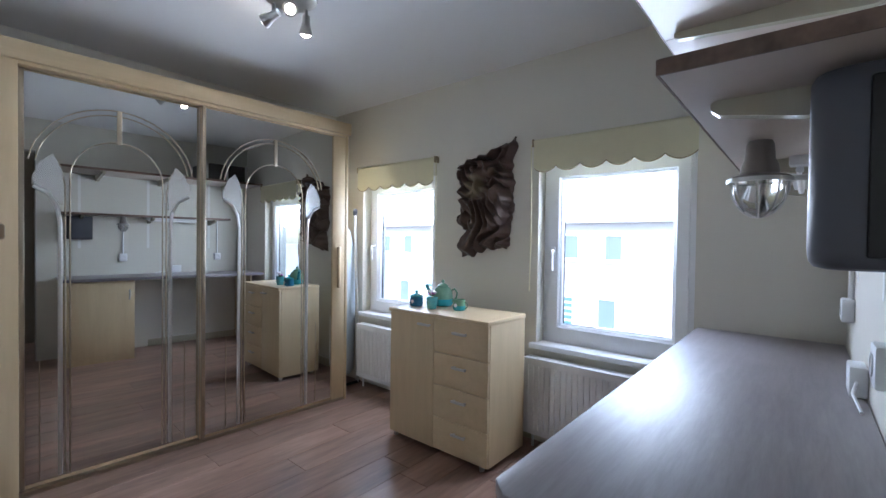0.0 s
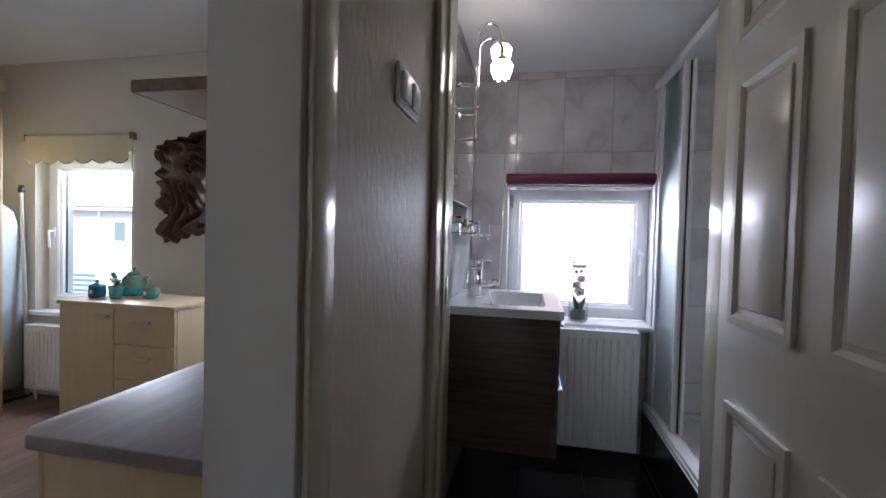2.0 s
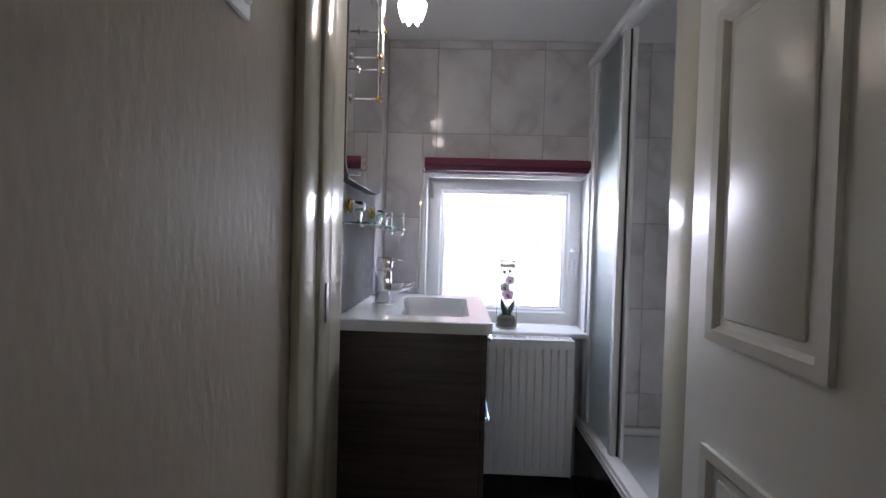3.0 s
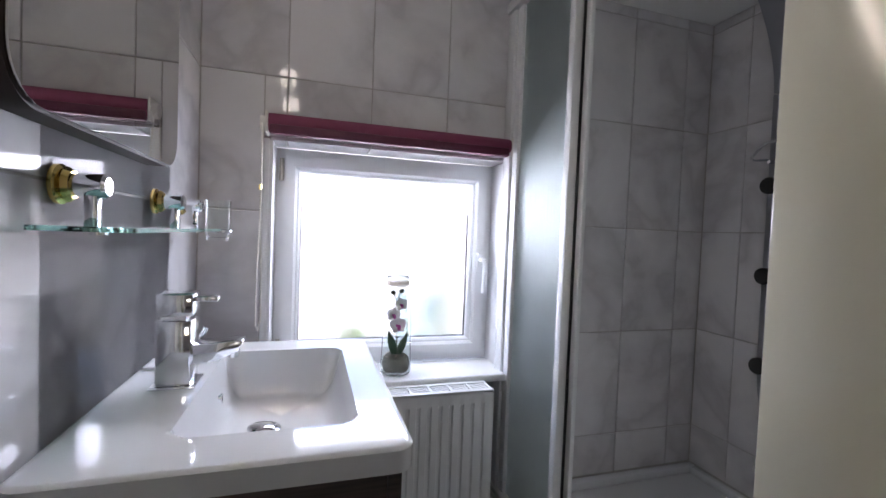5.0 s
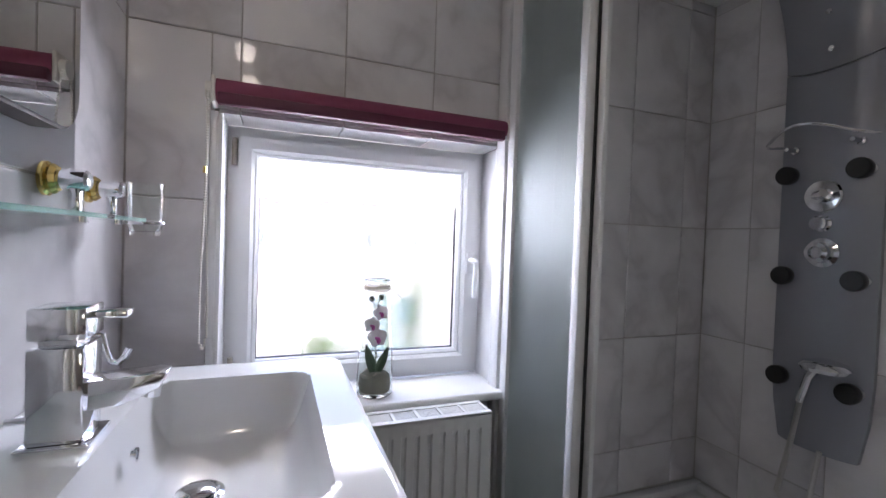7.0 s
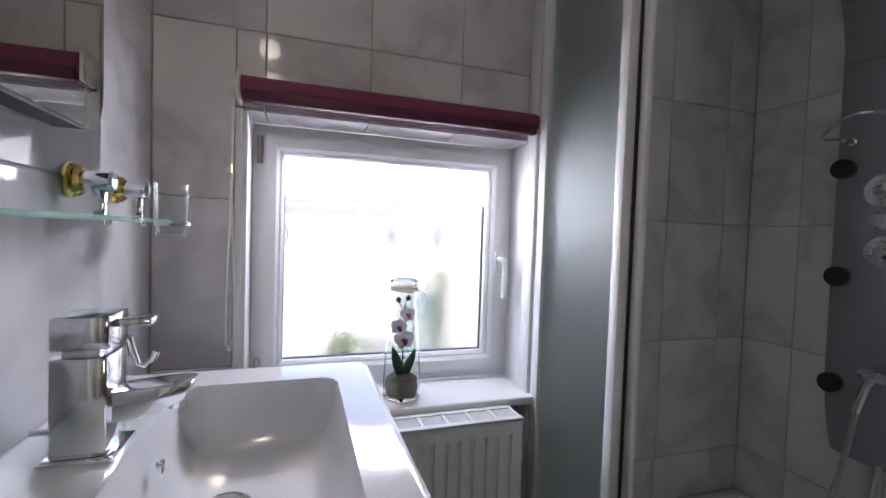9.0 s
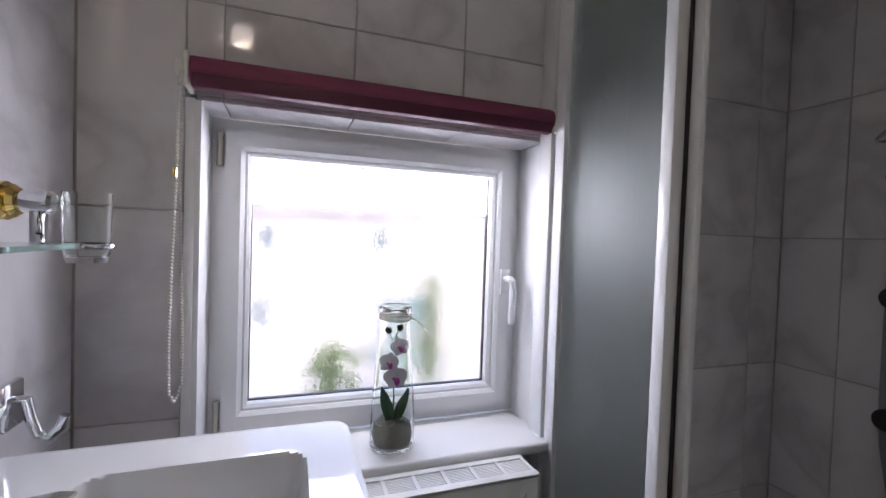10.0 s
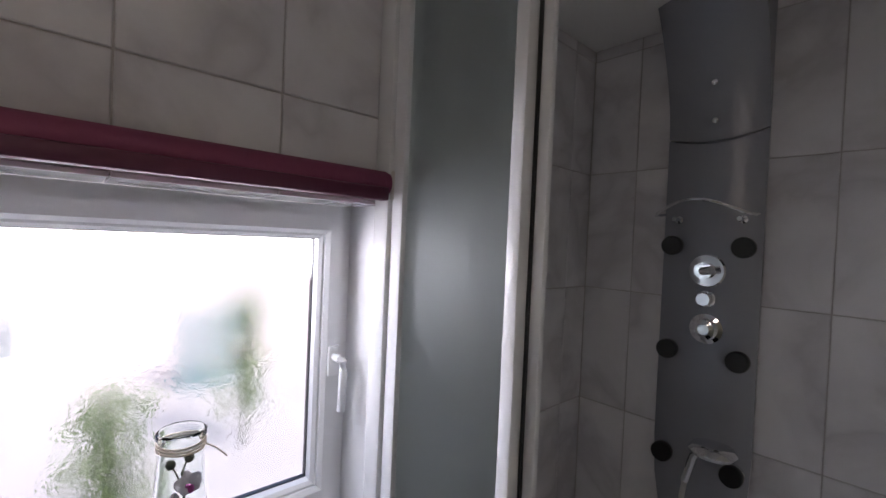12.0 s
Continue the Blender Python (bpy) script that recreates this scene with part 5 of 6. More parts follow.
washbasin()


def bath_mirror():
    m = thing("bath_mirror", (0.03, -0.62, 1.338), "frameless bathroom mirror with rounded corners and dark edge", "mirror")
    pl = lambda o: (lambda u, v, q: (o + q, u, v))
    ed = rounded(-0.880, -0.345, 1.338, 1.955, 0.058, 7)
    part("backing", slab(B(), ed, pl(0.0155), 0.034), M_DARKFR, m)
    part("glass", slab(B(), rounded(-0.876, -0.349, 1.342, 1.951, 0.055, 7), pl(0.0497), 0.004), M_MIRROR, m, "silvered mirror glass", smooth=False)


bath_mirror()


def wall_lamp(y, zb, zt, xr=0.13):
    l = thing("wall_lamp", (0.055, y, zb), "brass and chrome wall lamp with a lit tulip glass shade", "wall lamp", "mirror lamps")
    xs, ys = xr + 0.085, y + 0.02
    arc = [(xr, y, zb)] + [(xr + 0.0425 * (1 - math.cos(a)), y + 0.01 * (1 - math.cos(a)), zt - 0.045 + 0.045 * math.sin(a)) for a in [math.pi * k / 14 for k in range(15)]]
    part("rod", tube(B(), arc + [(xs, ys, zt - 0.075)], 0.0062, 10), M_CHROME, l)
    for z in (zb + 0.004, zb + 0.118):
        bar = part("bar", cyl(B(), (0.0538, y, z), (xr, y, z), 0.0035, seg=8), M_CHROME, l)
        part("rose", lathe(B(), [(0.013, 0.0), (0.012, 0.003), (0.005, 0.006), (0.0, 0.006)], (0.0538, y, z), 14, "x"), M_CHROME, bar)
        part("brass_ball", ball(B(), (xr, y, z), 0.0095), M_BRASS, l, "polished brass ball")
    part("holder", lathe(B(), [(0.008, -0.062), (0.017, -0.07), (0.020, -0.085), (0.0, -0.085)], (xs, ys, zt), 18), M_BRASS, l)
    bm = B()
    rings, seg = [], 36
    for r, h in ((0.014, -0.082), (0.032, -0.088), (0.040, -0.098), (0.034, -0.120), (0.024, -0.142)):
        w = (abs(h) - 0.082) / 0.07
        rings.append([bm.verts.new((xs + r * (1 + 0.16 * w * math.cos(6 * a)) * math.cos(a), ys + r * (1 + 0.16 * w * math.cos(6 * a)) * math.sin(a),
                                    zt + h - 0.009 * w * math.cos(6 * a))) for a in [k * math.tau / seg for k in range(seg)]])
    for a, b in zip(rings, rings[1:]):
        for k in range(seg):
            bm.faces.new((a[k], a[(k + 1) % seg], b[(k + 1) % seg], b[k]))
    part("shade", bm, E_SHADE, l, "glowing frosted glass tulip")
    part("bulb", ball(B(), (xs, ys, zt - 0.115), 0.016, (1, 1, 1.4)), E_BULB, l)


wall_lamp(-0.755, 1.672, 2.030, 0.122)
wall_lamp(-0.845, 1.556, 1.932, 0.132)


def mount(parent, y, z):
    p = part("wall_rose", lathe(B(), [(0.026, 0.0), (0.026, 0.005), (0.021, 0.008), (0.023, 0.012), (0.018, 0.018), (0.0, 0.018)], (0.0155, y, z), 22, "x"), M_BRASS, parent, "polished brass rose")
    part("head", lathe(B(), [(0.013, 0.016), (0.016, 0.024), (0.016, 0.052), (0.012, 0.056), (0.0, 0.056)], (0.0155, y, z), 20, "x"), M_CHROME, p)
    part("clamp", bx(B(), 0.046, 0.062, y - 0.009, y + 0.009, z - 0.056, z - 0.012, 0.003), M_CHROME, p)
    part("clamp_screw", cyl(B(), (0.06, y, z - 0.064), (0.06, y, z - 0.055), 0.010, seg=14), M_CHROME, p)


def shelf_and_holders():
    s = thing("glass_shelf", (0.07, -0.54, 1.213), "green-edged glass shelf on brass and chrome mounts", "shelf")
    part("glass", slab(B(), rounded(0.022, 0.128, -0.80, -0.275, 0.012, 4), lambda u, v, q: (u, v, 1.2125 + q), 0.006), G_SHELF, s, smooth=False)
    for y in (-0.710, -0.356):
        mount(s, y, 1.271)
    h = thing("tumbler_holder", (0.06, -0.19, 1.21), "chrome ring holder with a clear glass tumbler", "tumbler holder")
    mount(h, -0.200, 1.271)
    ring = [(0.103 + 0.030 * math.cos(a), -0.185 + 0.030 * math.sin(a), 1.212) for a in [k * math.tau / 20 for k in range(20)]]
    part("ring", tube(B(), ring, 0.004, 8, True), M_CHROME, h)
    part("arm", tube(B(), [(0.058, -0.20, 1.212), (0.076, -0.192, 1.212)], 0.005, 8), M_CHROME, h)
    g = single("tumbler", lathe(B(), [(0.0, 0.0), (0.024, 0.0), (0.0285, 0.02), (0.0295, 0.10), (0.0275, 0.10), (0.026, 0.02), (0.022, 0.008), (0.0, 0.007)], (0.103, -0.185, 1.188), 24),
               G_JAR, "clear glass tumbler in the holder", "tumbler")
    k = thing("towel_hook", (0.03, -0.195, 0.97), "chrome towel hook above the basin", "hook")
    part("plate", bx(B(), 0.0155, 0.028, -0.218, -0.172, 0.96, 1.025, 0.004), M_CHROME, k)
    part("hook", tube(B(), [(0.024, -0.195, 1.0), (0.040, -0.195, 0.998), (0.045, -0.195, 0.968), (0.053, -0.195, 0.948), (0.066, -0.195, 0.944), (0.078, -0.195, 0.956), (0.084, -0.195, 0.972)], 0.007, 10), M_CHROME, k)


shelf_and_holders()


def bath_blind():
    b = thing("roller_blind", (0.58, -0.03, 1.47), "plum roller blind, rolled up above the window", "blind")
    part("roll", cyl(B(), (0.202, -0.034, 1.530), (0.962, -0.034, 1.530), 0.0265, seg=28), M_PLUM, b)
    bm = bx(B(), 0.206, 0.952, -0.0665, -0.044, 1.493, 1.520, 0.004)
    part("bottom_bar", bm, M_PLUMD, b)
    for x in (0.193, 0.963):
        part("bracket", bx(B(), x, x + 0.008, -0.062, 0.0, 1.495, 1.558, 0.004), M_CHAIN, b)
    part("chain_wheel", cyl(B(), (0.180, -0.036, 1.527), (0.193, -0.036, 1.527), 0.02, seg=16), M_CHAIN, b)
    bm = B()
    pts = []
    for k in range(95):
        pts.append((0.186 + 0.004 * math.sin(k * 0.05), -0.055 - 0.035 * math.sin(math.pi * k / 110), 1.52 - k * 0.0061))
    for k in range(95):
        pts.append((0.186 - 0.004 * math.sin(k * 0.05), -0.015 + 0.006 * math.sin(math.pi * k / 95), 1.52 - k * 0.0061))
    z0 = 1.52 - 95 * 0.0061
    for k in range(8):
        a = math.pi * k / 7
        pts.append((0.186, -0.042 + 0.027 * math.cos(a), z0 - 0.014 * math.sin(a)))
    for p in pts:
        bmesh.ops.create_icosphere(bm, subdivisions=1, radius=0.003, matrix=Matrix.Translation(p))
    tube(bm, pts[:95], 0.0006, 4)
    tube(bm, pts[95:190], 0.0006, 4)
    part("bead_chain", bm, M_CHAIN, b, "hanging loop of pale plastic beads")
    part("chain_connector", cyl(B(), (0.1878, -0.083, 1.33), (0.1878, -0.083, 1.345), 0.0042, seg=8), M_BRASS, b)


bath_blind()
radiator("radiator", 0.30, 0.888, 0.145, 0.748, -0.165, -0.082, "white ribbed radiator with a top grille, below the sill", True)


def orchid_jar():
    x, y, z = 0.606, 0.008, 0.7635
    j = thing("orchid_jar", (x, y, z), "tall clear glass bottle holding a pink and white orchid", "glass jar")
    prof = [(0.0, 0.0), (0.046, 0.0), (0.050, 0.006), (0.050, 0.05), (0.047, 0.12), (0.040, 0.20), (0.034, 0.27), (0.033, 0.302), (0.0375, 0.310), (0.0375, 0.317), (0.034, 0.32),
            (0.031, 0.316), (0.031, 0.27), (0.037, 0.20), (0.044, 0.12), (0.047, 0.05), (0.046, 0.01), (0.0, 0.009)]
    part("bottle", lathe(B(), prof, (x, y, z), 40), G_JAR, j)
    for h in (0.291, 0.296, 0.301):
        ring = [(x + 0.0352 * math.cos(a), y + 0.0352 * math.sin(a), z + h + 0.0015 * math.sin(a * 2 + h * 90)) for a in [k * math.tau / 24 for k in range(24)]]
        part("string", tube(B(), ring, 0.0019, 6, True), M_STRING, j)
    part("string_end", tube(B(), [(x + 0.03, y - 0.02, z + 0.296), (x + 0.045, y - 0.03, z + 0.288), (x + 0.062, y - 0.034, z + 0.270)], 0.0013, 5), M_STRING, j)
    p = thing("orchid", (x, y, z + 0.0095), "artificial orchid with white and magenta flowers in moss", "orchid")
    rnd = random.Random(2)
    bm = lathe(B(), [(0.0, 0.010), (0.041, 0.010), (0.044, 0.03), (0.042, 0.052), (0.03, 0.06), (0.0, 0.062)], (x, y, z), 24)
    for v in bm.verts:
        v.co += Vector((rnd.uniform(-1, 1), rnd.uniform(-1, 1), rnd.uniform(-0.5, 1))) * 0.0018
    moss = part("moss", bm, M_MOSS, p)
    bm = B()
    for k in range(46):
        a, h = rnd.uniform(0, math.tau), rnd.uniform(0.02, 0.062)
        c = Vector((x + 0.034 * math.cos(a), y + 0.034 * math.sin(a), z + h))
        d = Vector((rnd.uniform(-1, 1), rnd.uniform(-1, 1), rnd.uniform(-0.4, 0.6))) * 0.012
        e = Vector((-d.y, d.x, rnd.uniform(-0.01, 0.01)))
        q = [c - d, c + e * 0.4, c + d]
        q = [Vector((x, y, w.z)) + Vector((w.x - x, w.y - y, 0)) * min(1, 0.041 / max(0.001, math.hypot(w.x - x, w.y - y))) for w in q]
        tube(bm, q, 0.0011, 4)
    part("moss_strands", bm, M_STRING, moss)
    stem = [(x, y, z + 0.05), (x + 0.002, y, z + 0.11), (x - 0.002, y, z + 0.17), (x + 0.008, y, z + 0.21), (x + 0.002, y, z + 0.245), (x + 0.010, y, z + 0.268)]
    part("stem", tube(B(), stem, 0.0018, 7), M_STEM, p)
    part("stem", tube(B(), [(x + 0.002, y, z + 0.225), (x - 0.008, y, z + 0.25), (x - 0.014, y, z + 0.262)], 0.0014, 6), M_STEM, p)
    for dx, h in ((0.012, 0.270), (-0.015, 0.265)):
        part("bud", ball(B(), (x + dx, y - 0.002, z + h), 0.0078, (1, 1, 1.1), 10, 8), M_STEM, p)

    def leaf(s, L, lean):
        bm = B()
        rows = []
        for k in range(11):
            t = k / 10
            w = 0.012 * math.sin(math.pi * min(1, 0.12 + 0.86 * t)) + 0.0012
            c = Vector((x + s * (0.006 + lean * t ** 1.4), y - 0.006, z + 0.055 + L * t))
            n = [bm.verts.new(c + Vector((s * 0.002 * abs(q), 0.004 - 0.006 * abs(q), 0)) + Vector((q * w, 0, -abs(q) * 0.001))) for q in (-1, -0.5, 0, 0.5, 1)]
            rows.append(n)
        for a, b in zip(rows, rows[1:]):
            for i in range(4):
                bm.faces.new((a[i], a[i + 1], b[i + 1], b[i]))
        r = bmesh.ops.extrude_face_region(bm, geom=bm.faces[:])
        bmesh.ops.translate(bm, verts=[v for v in r["geom"] if isinstance(v, bmesh.types.BMVert)], vec=(0, 0.0015, 0))
        part("leaf", bm, M_LEAF, p)

    leaf(-1, 0.085, 0.020)
    leaf(1, 0.075, 0.026)

    def bloom(cx, cy, cz, r, tilt):
        c = Vector((cx, cy, cz))
        for k in range(5):
            a = radians(90 + 72 * k + tilt)
            bm = B()
            wide = 0.62 if k in (1, 4) else 0.42
            rows = []
            for i in range(7):
                t = i / 6
                w = r * wide * math.sin(math.pi * (0.10 + 0.86 * t)) ** 0.7
                d = Vector((math.cos(a), 0, math.sin(a)))
                e = Vector((-math.sin(a), 0, math.cos(a)))
                rows.append([bm.verts.new(c + d * (r * (0.08 + 0.95 * t)) + e * (w * q) + Vector((0, -0.004 + 0.008 * t * t + 0.003 * q * q - 0.0012 * k, 0))) for q in (-1, -0.5, 0, 0.5, 1)])
            for A, Bq in zip(rows, rows[1:]):
                for i in range(4):
                    bm.faces.new((A[i], A[i + 1], Bq[i + 1], Bq[i]))
            f = part("petal", bm, M_PETAL, p)
        part("lip", ball(ball(B(), c + Vector((0.001, -0.010, -r * 0.22)), r * 0.30, (0.8, 0.8, 1.2), 10, 8), c + Vector((-r * 0.18, -0.007, 0)), r * 0.17, (1, 1, 1), 8, 6), M_LIP, p)

    bloom(x + 0.003, y - 0.008, z + 0.158, 0.027, 8)
    bloom(x - 0.012, y - 0.004, z + 0.192, 0.022, -12)
    bloom(x + 0.012, y - 0.004, z + 0.226, 0.021, 15)


orchid_jar()


# ---- shower ----
def shower():
    t = thing("shower_tray", (1.38, -0.52, ZBF), "white shower tray in a black tiled step", "shower tray")
    bm = B()
    bx(bm, 0.962, 1.868, -0.998, 0.0, ZBF, 0.285)
    bx(bm, 0.962, 1.02, -0.998, 0.0, 0.285, 0.325, 0.008)
    bx(bm, 1.02, 1.868, -0.035, 0.0, 0.285, 0.318, 0.008)
    bx(bm, 1.835, 1.868, -0.998, -0.035, 0.285, 0.318, 0.008)
    bx(bm, 1.02, 1.835, -0.998, -0.965, 0.285, 0.318, 0.008)
    part("tray", bm, M_CERAM, t)
    for k in range(4):
        y1 = -0.003 - k * 0.248
        part("step_tile", bx(B(), 0.945, 0.9615, y1 - 0.245, y1, ZBF, 0.318, 0.0015, 1), M_FTILE, t, "black glazed step tile")
    part("step_edge", bx(B(), 0.942, 0.985, -0.995, -0.001, 0.3185, 0.326, 0.003), M_ALU, t)
    part("drain", lathe(B(), [(0.045, 0.0), (0.045, 0.004), (0.03, 0.006), (0.0, 0.006)], (1.4, -0.5, 0.2855), 24), M_CHROME, t)
    s = thing("shower_screen", (0.966, -0.5, 0.327), "white aluminium shower screen with a frosted fixed panel", "shower screen")
    part("wall_post", bx(B(), 0.958, 0.998, -0.052, -0.0005, 0.36, 1.985, 0.004), M_ALU, s)
    part("wall_channel", bx(B(), 0.966, 0.994, -0.092, -0.055, 0.36, 1.985, 0.004), M_UPVC, s)
    part("bottom_rail", bx(B(), 0.950, 1.004, -0.995, -0.001, 0.327, 0.362, 0.006), M_ALU, s)
    part("bottom_rail", bx(B(), 0.944, 0.9495, -0.995, -0.001, 0.327, 0.345, 0.001), M_ALU, s)
    part("top_rail", bx(B(), 0.950, 1.004, -0.995, -0.001, 1.985, 2.022, 0.005), M_ALU, s)
    pan = part("frosted_panel", bx(B(), 0.978, 0.984, -0.366, -0.090, 0.362, 1.985), G_SCREEN, s, "frosted translucent panel", smooth=False)
    pan.visible_shadow = False
    part("stile", bx(B(), 0.968, 0.996, -0.392, -0.366, 0.362, 1.985, 0.004), M_ALU, s)
    part("seal", bx(B(), 0.9915, 0.998, -0.397, -0.392, 0.362, 1.985, 0.001), M_BLACK, s)
    part("sliding_stile", bx(B(), 0.999, 1.012, -0.415, -0.385, 0.363, 1.984, 0.002), M_ALU, s)


shower()


def shower_column():
    yc, w = -0.398, 0.126
    c = thing("shower_column", (1.78, yc, 0.60), "silver-grey shower column with body jets and chrome controls", "shower column")

    def xf(z):
        return 1.750 - (0.0 if z < 1.74 else 0.14 * ((z - 1.74) / 0.36) ** 1.8)

    def body(z0, z1, name, n):
        bm = B()
        rows = []
        for i in range(n + 1):
            z = z0 + (z1 - z0) * i / n
            ww = w * (1.0 if z > 0.75 else 0.8 + 0.2 * (z - 0.60) / 0.15)
            row = []
            for k in range(13):
                q = -1 + k / 6
                row.append(bm.verts.new((xf(z) + 0.030 * abs(q) ** 2.6, yc + q * ww, z - (0.028 * (1 - q * q) if z0 > 1.5 and i == 0 else 0) - (0.028 * (1 - q * q) if z1 < 1.8 and i == n else 0))))
            row.append(bm.verts.new((1.801, yc + ww * 0.98, z)))
            row.append(bm.verts.new((1.801, yc - ww * 0.98, z)))
            rows.append(row)
        for a, b in zip(rows, rows[1:]):
            for k in range(15):
                bm.faces.new((a[k], a[(k + 1) % 15], b[(k + 1) % 15], b[k]))
        bm.faces.new(rows[0][::-1])
        bm.faces.new(rows[-1])
        return part(name, bm, M_PANELG, c)

    body(0.60, 1.735, "panel", 10)
    body(1.740, 2.09, "head_panel", 14)
    for z in (1.770, 1.871):
        part("screw", lathe(B(), [(0.008, 0.0), (0.008, 0.003), (0.004, 0.005), (0, 0.005)], (xf(z) + 0.001, yc - 0.005, z), 14, "-x"), M_CHROME, c)
    for y, z in ((yc + 0.086, 1.414), (yc - 0.092, 1.414), (yc + 0.086, 1.108), (yc - 0.092, 1.108), (yc + 0.086, 0.80), (yc - 0.092, 0.80)):
        j = part("jet", lathe(B(), [(0.026, 0.0), (0.026, 0.014), (0.0, 0.014)], (1.762, y, z), 20, "-x"), M_CHROME, c)
        part("nozzle", lathe(B(), [(0.027, 0.014), (0.0285, 0.019), (0.0285, 0.036), (0.026, 0.040), (0.0, 0.038)], (1.762, y, z), 22, "-x"), M_BLACK, j, "black rubber nozzle")
    k = part("mixer", lathe(B(), [(0.048, 0.0), (0.048, 0.004), (0.044, 0.009), (0.024, 0.010), (0.023, 0.034), (0.0, 0.034)], (1.7505, yc - 0.004, 1.346), 28, "-x"), M_CHROME, c)
    part("lever", tube(B(), [(1.728, yc - 0.004, 1.346), (1.715, yc - 0.004, 1.345), (1.70, yc - 0.03, 1.350)], 0.012, 10), M_CHROME, k)
    part("diverter", lathe(B(), [(0.024, 0.0), (0.024, 0.005), (0.019, 0.008), (0.021, 0.028), (0.017, 0.032), (0, 0.032)], (1.7505, yc - 0.006, 1.266), 22, "-x"), M_CHROME, c)
    th = part("thermostat", lathe(B(), [(0.042, 0.0), (0.042, 0.006), (0.031, 0.010), (0.029, 0.036), (0.018, 0.040), (0.014, 0.030), (0, 0.030)], (1.7505, yc - 0.010, 1.182), 28, "-x"), M_CHROME, c)
    bar = [(1.76, yc + 0.118, 1.507), (1.70, yc + 0.122, 1.500), (1.672, yc + 0.108, 1.503)] + \
          [(1.672 - 0.045 * math.sin(math.pi * k / 12), yc + 0.108 - 0.216 * k / 12, 1.503 + 0.034 * math.sin(math.pi * k / 12)) for k in range(1, 12)] + \
          [(1.672, yc - 0.108, 1.503), (1.70, yc - 0.122, 1.500), (1.76, yc - 0.118, 1.507)]
    part("shelf_rail", tube(B(), bar, 0.0042, 8), M_CHROME, c, "curved chrome shelf rail")
    for y in (yc + 0.075, yc - 0.085):
        part("rail_foot", lathe(B(), [(0.011, 0.0), (0.011, 0.01), (0.006, 0.014), (0.006, 0.05), (0, 0.05)], (1.757, y, 1.490), 14, "-x"), M_CHROME, c)
    h = part("hand_shower", lathe(B(), [(0.0, -0.012), (0.052, -0.010), (0.058, 0.0), (0.05, 0.012), (0.02, 0.022), (0.0, 0.024)], (1.70, yc - 0.055, 0.865), 26), M_CHROME, c)
    part("handle", tube(B(), [(1.70, yc - 0.055, 0.872), (1.725, yc - 0.03, 0.86), (1.735, yc, 0.82), (1.735, yc + 0.02, 0.74)], 0.012, 10), M_CHROME, h)
    part("hose", tube(B(), [(1.735, yc + 0.02, 0.74), (1.72, yc + 0.03, 0.62), (1.70, yc + 0.05, 0.46), (1.70, yc + 0.02, 0.40), (1.72, yc - 0.02, 0.44), (1.745, yc - 0.03, 0.61)], 0.0075, 8), M_STEEL, c)
    c.location = (1.845, yc, 0.618)


shower_column()


# ---- wall tiles, floor tiles and planks ----
def tile_mesh(sx, sz):
    bm = bx(B(), -sx / 2, sx / 2, -sz / 2, sz / 2, 0, 0.0095, 0.0016, 1)
    me = bpy.data.meshes.new("tile")
    bm.to_mesh(me)
    bm.free()
    return me


MESHES = {}


def tile(parent, m, a0, a1, b0, b1, material, name="tile", thick=0.0095):
    """A piece from a0..a1 by b0..b1 in the plane of the matrix m; alike pieces share their mesh."""
    key = (round(a1 - a0, 4), round(b1 - b0, 4), material.name)
    if key not in MESHES:
        MESHES[key] = tile_mesh(a1 - a0, b1 - b0)
        MESHES[key].materials.append(material)
    ob = new(name, MESHES[key])
    ob.parent = parent
    ob.matrix_local = m @ Matrix.Translation(((a0 + a1) / 2, (b0 + b1) / 2, 0))
    return ob


def tiled(parent, m, ua, ub, za, zb, ux, holes=(), fix=lambda u0, u1, v0, v1: [(u0, u1, v0, v1)]):
    J = 0.0014
    us = [ua] + [u for u in ux if ua + 0.012 < u < ub - 0.012] + [ub]
    zs = [za] + [z for z in [0.075 + 0.4 * k for k in range(1, 6)] if za + 0.012 < z < zb - 0.012] + [zb]
    for u0, u1 in zip(us, us[1:]):
        for v0, v1 in zip(zs, zs[1:]):
            rects = [(u0, u1, v0, v1)]
            for h in holes:
                out = []
                for a, b, c, d in rects:
                    if b <= h[0] or a >= h[1] or d <= h[2] or c >= h[3]:
                        out.append((a, b, c, d))
                        continue
                    if a < h[0]:
                        out.append((a, h[0], c, d))
                    if b > h[1]:
                        out.append((h[1], b, c, d))
                    if c < h[2]:
                        out.append((max(a, h[0]), min(b, h[1]), c, h[2]))
                    if d > h[3]:
                        out.append((max(a, h[0]), min(b, h[1]), h[3], d))
                rects = out
            for a, b, c, d in rects:
                if b - a > 0.008 and d - c > 0.008:
                    tile(parent, m, a + J, b - J, c + J, d - J, M_TILE)


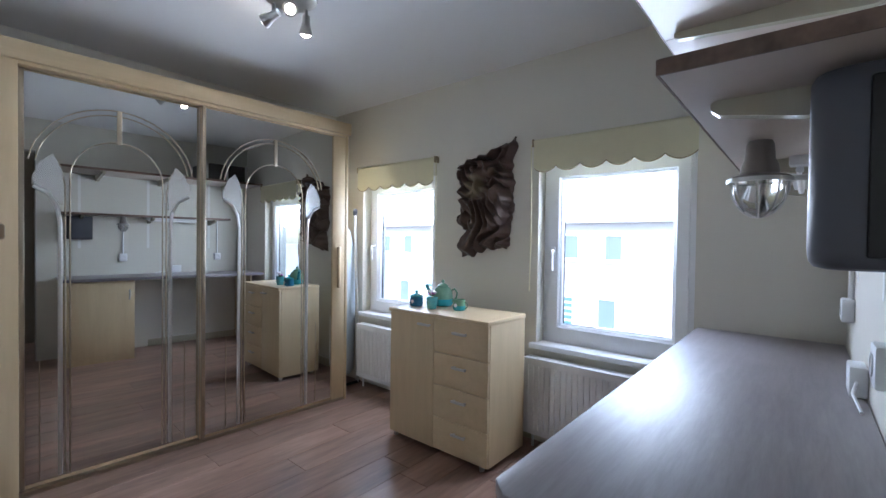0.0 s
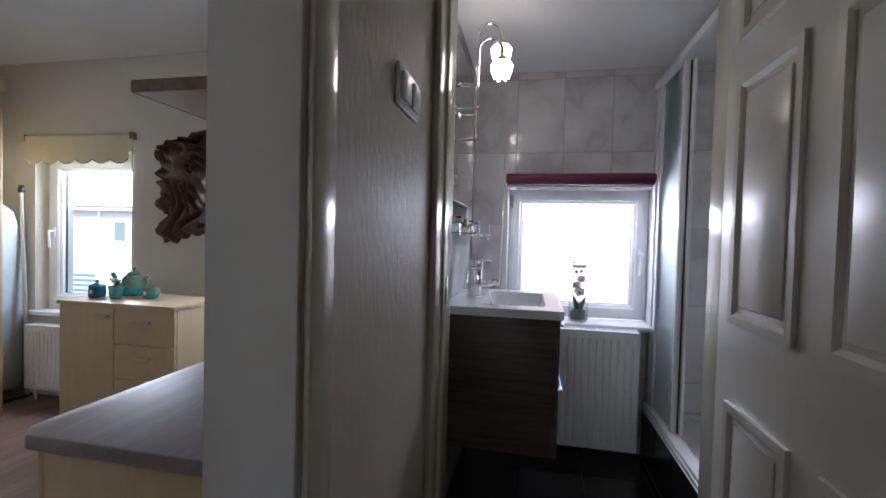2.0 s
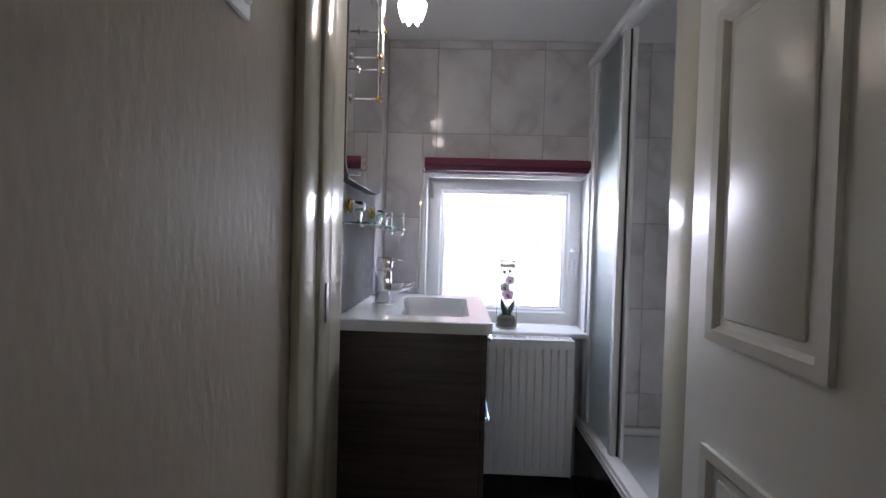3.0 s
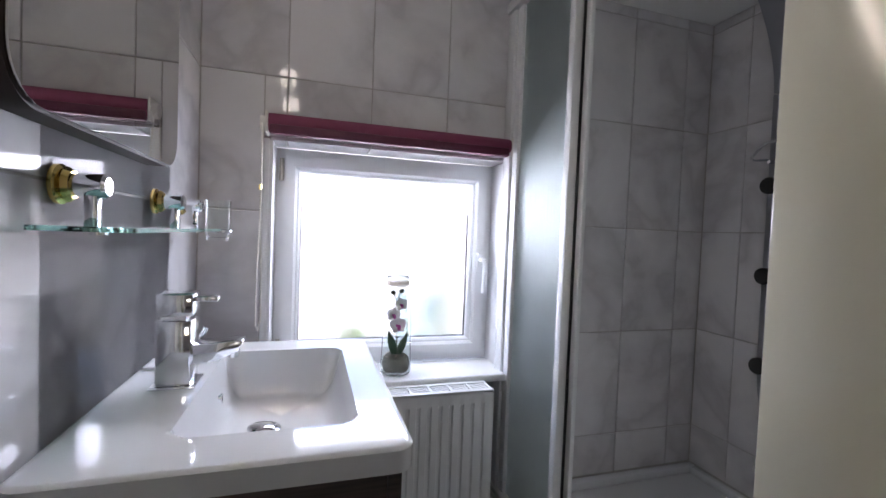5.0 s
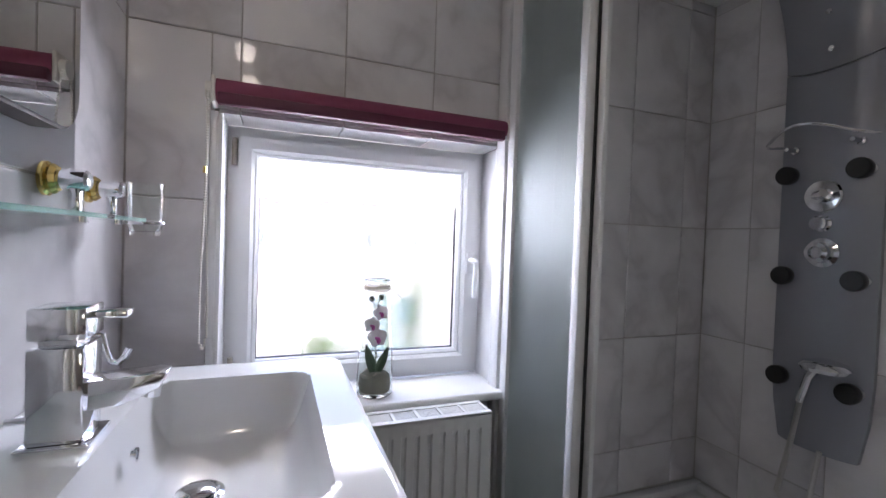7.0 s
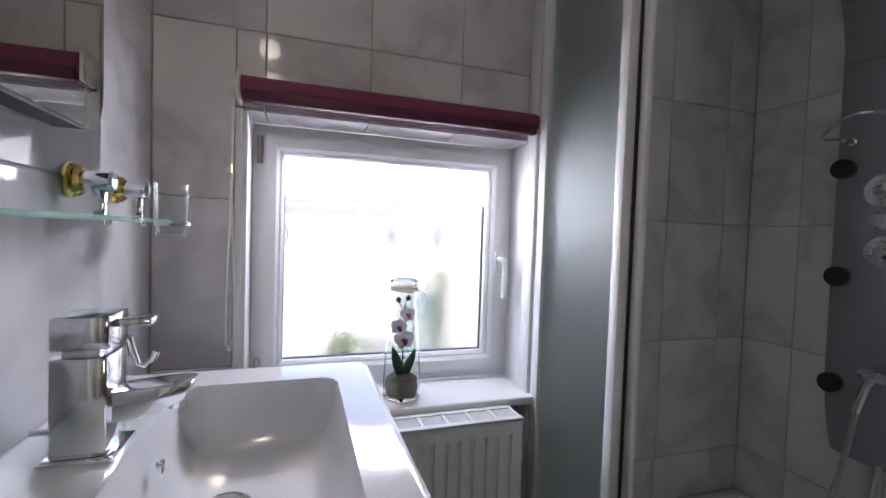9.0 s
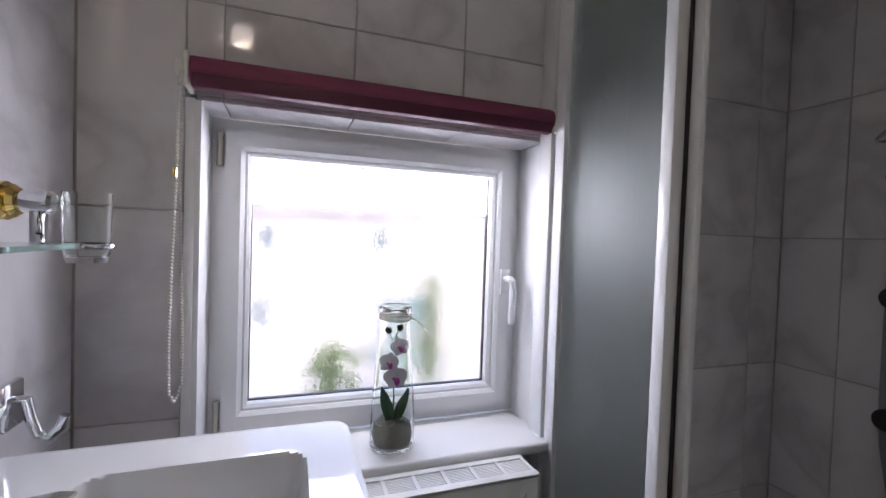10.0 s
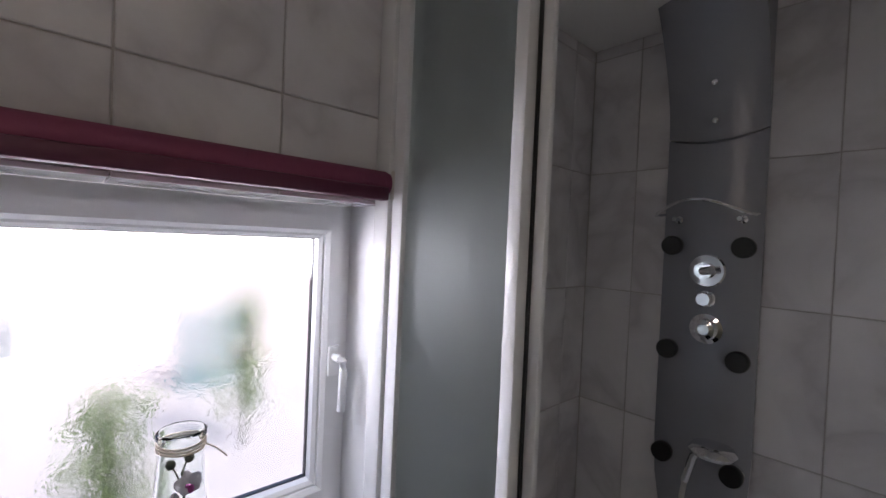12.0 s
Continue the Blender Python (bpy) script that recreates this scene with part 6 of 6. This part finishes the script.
# window wall (faces -y), side wall (faces +x), end wall (faces -x)
FACE_Y = Matrix(((1, 0, 0, 0), (0, 0, -1, 0.0095), (0, 1, 0, 0), (0, 0, 0, 1)))
FACE_X = Matrix(((0, 0, 1, 0.0055), (1, 0, 0, 0), (0, 1, 0, 0), (0, 0, 0, 1)))
FACE_XN = Matrix(((0, 0, -1, 1.8745), (-1, 0, 0, 0), (0, 1, 0, 0), (0, 0, 0, 1)))
tiled(bath_wall, FACE_Y, 0.0155, 0.988, ZBF, ZB, [0.25 * k for k in range(1, 4)] + [0.982], [(0.186, 0.985, 0.735, 1.4965)])
tiled(bath_wall, FACE_Y, 0.988, 1.865, 0.318, ZB, [1.24 + 0.25 * k for k in range(3)])
tiled(bath_left, FACE_X, -0.999, -0.0005, ZBF, ZB, [-0.25 * k for k in range(1, 5)])
tiled(bath_back, FACE_XN, 0.0005, 0.999, 0.318, ZB, [0.165 + 0.25 * k for k in range(4)])
REVEAL = Matrix(((1, 0, 0, 0), (0, 1, 0, 0), (0, 0, -1, 1.4965), (0, 0, 0, 1)))
for a, b in ((0.204, 0.249), (0.251, 0.499), (0.501, 0.749), (0.751, 0.974)):
    tile(bath_wall, REVEAL, a, b, 0.0005, 0.118, M_TILE)
UP = Matrix.Translation((0, 0, ZBF - 0.0095))
for i in range(4):
    for j in range(4):
        a, b = 0.0165 + 0.30 * i, min(0.0165 + 0.30 * (i + 1) - 0.003, 0.944)
        c, d = max(-0.99, -0.002 - 0.30 * (j + 1) + 0.003), -0.002 - 0.30 * j
        if b - a > 0.02 and d - c > 0.02:
            tile(bath_floor, UP, a, b, c, d, M_FTILE)
DOWN = Matrix.Translation((0, 0, -0.0095))
rnd = random.Random(9)
W = 0.192
for i in range(25):
    a, b = -3.52 + W * i + 0.0004, -3.52 + W * (i + 1) - 0.0004
    y = 0.0 - rnd.uniform(0.15, 1.25)
    top = -0.001
    while top > -3.5:
        tile(floor, DOWN, a, b, max(y, -3.5) + 0.0005, top, M_PLANK, "plank")
        top, y = max(y, -3.5) - 0.0005, y - 1.26
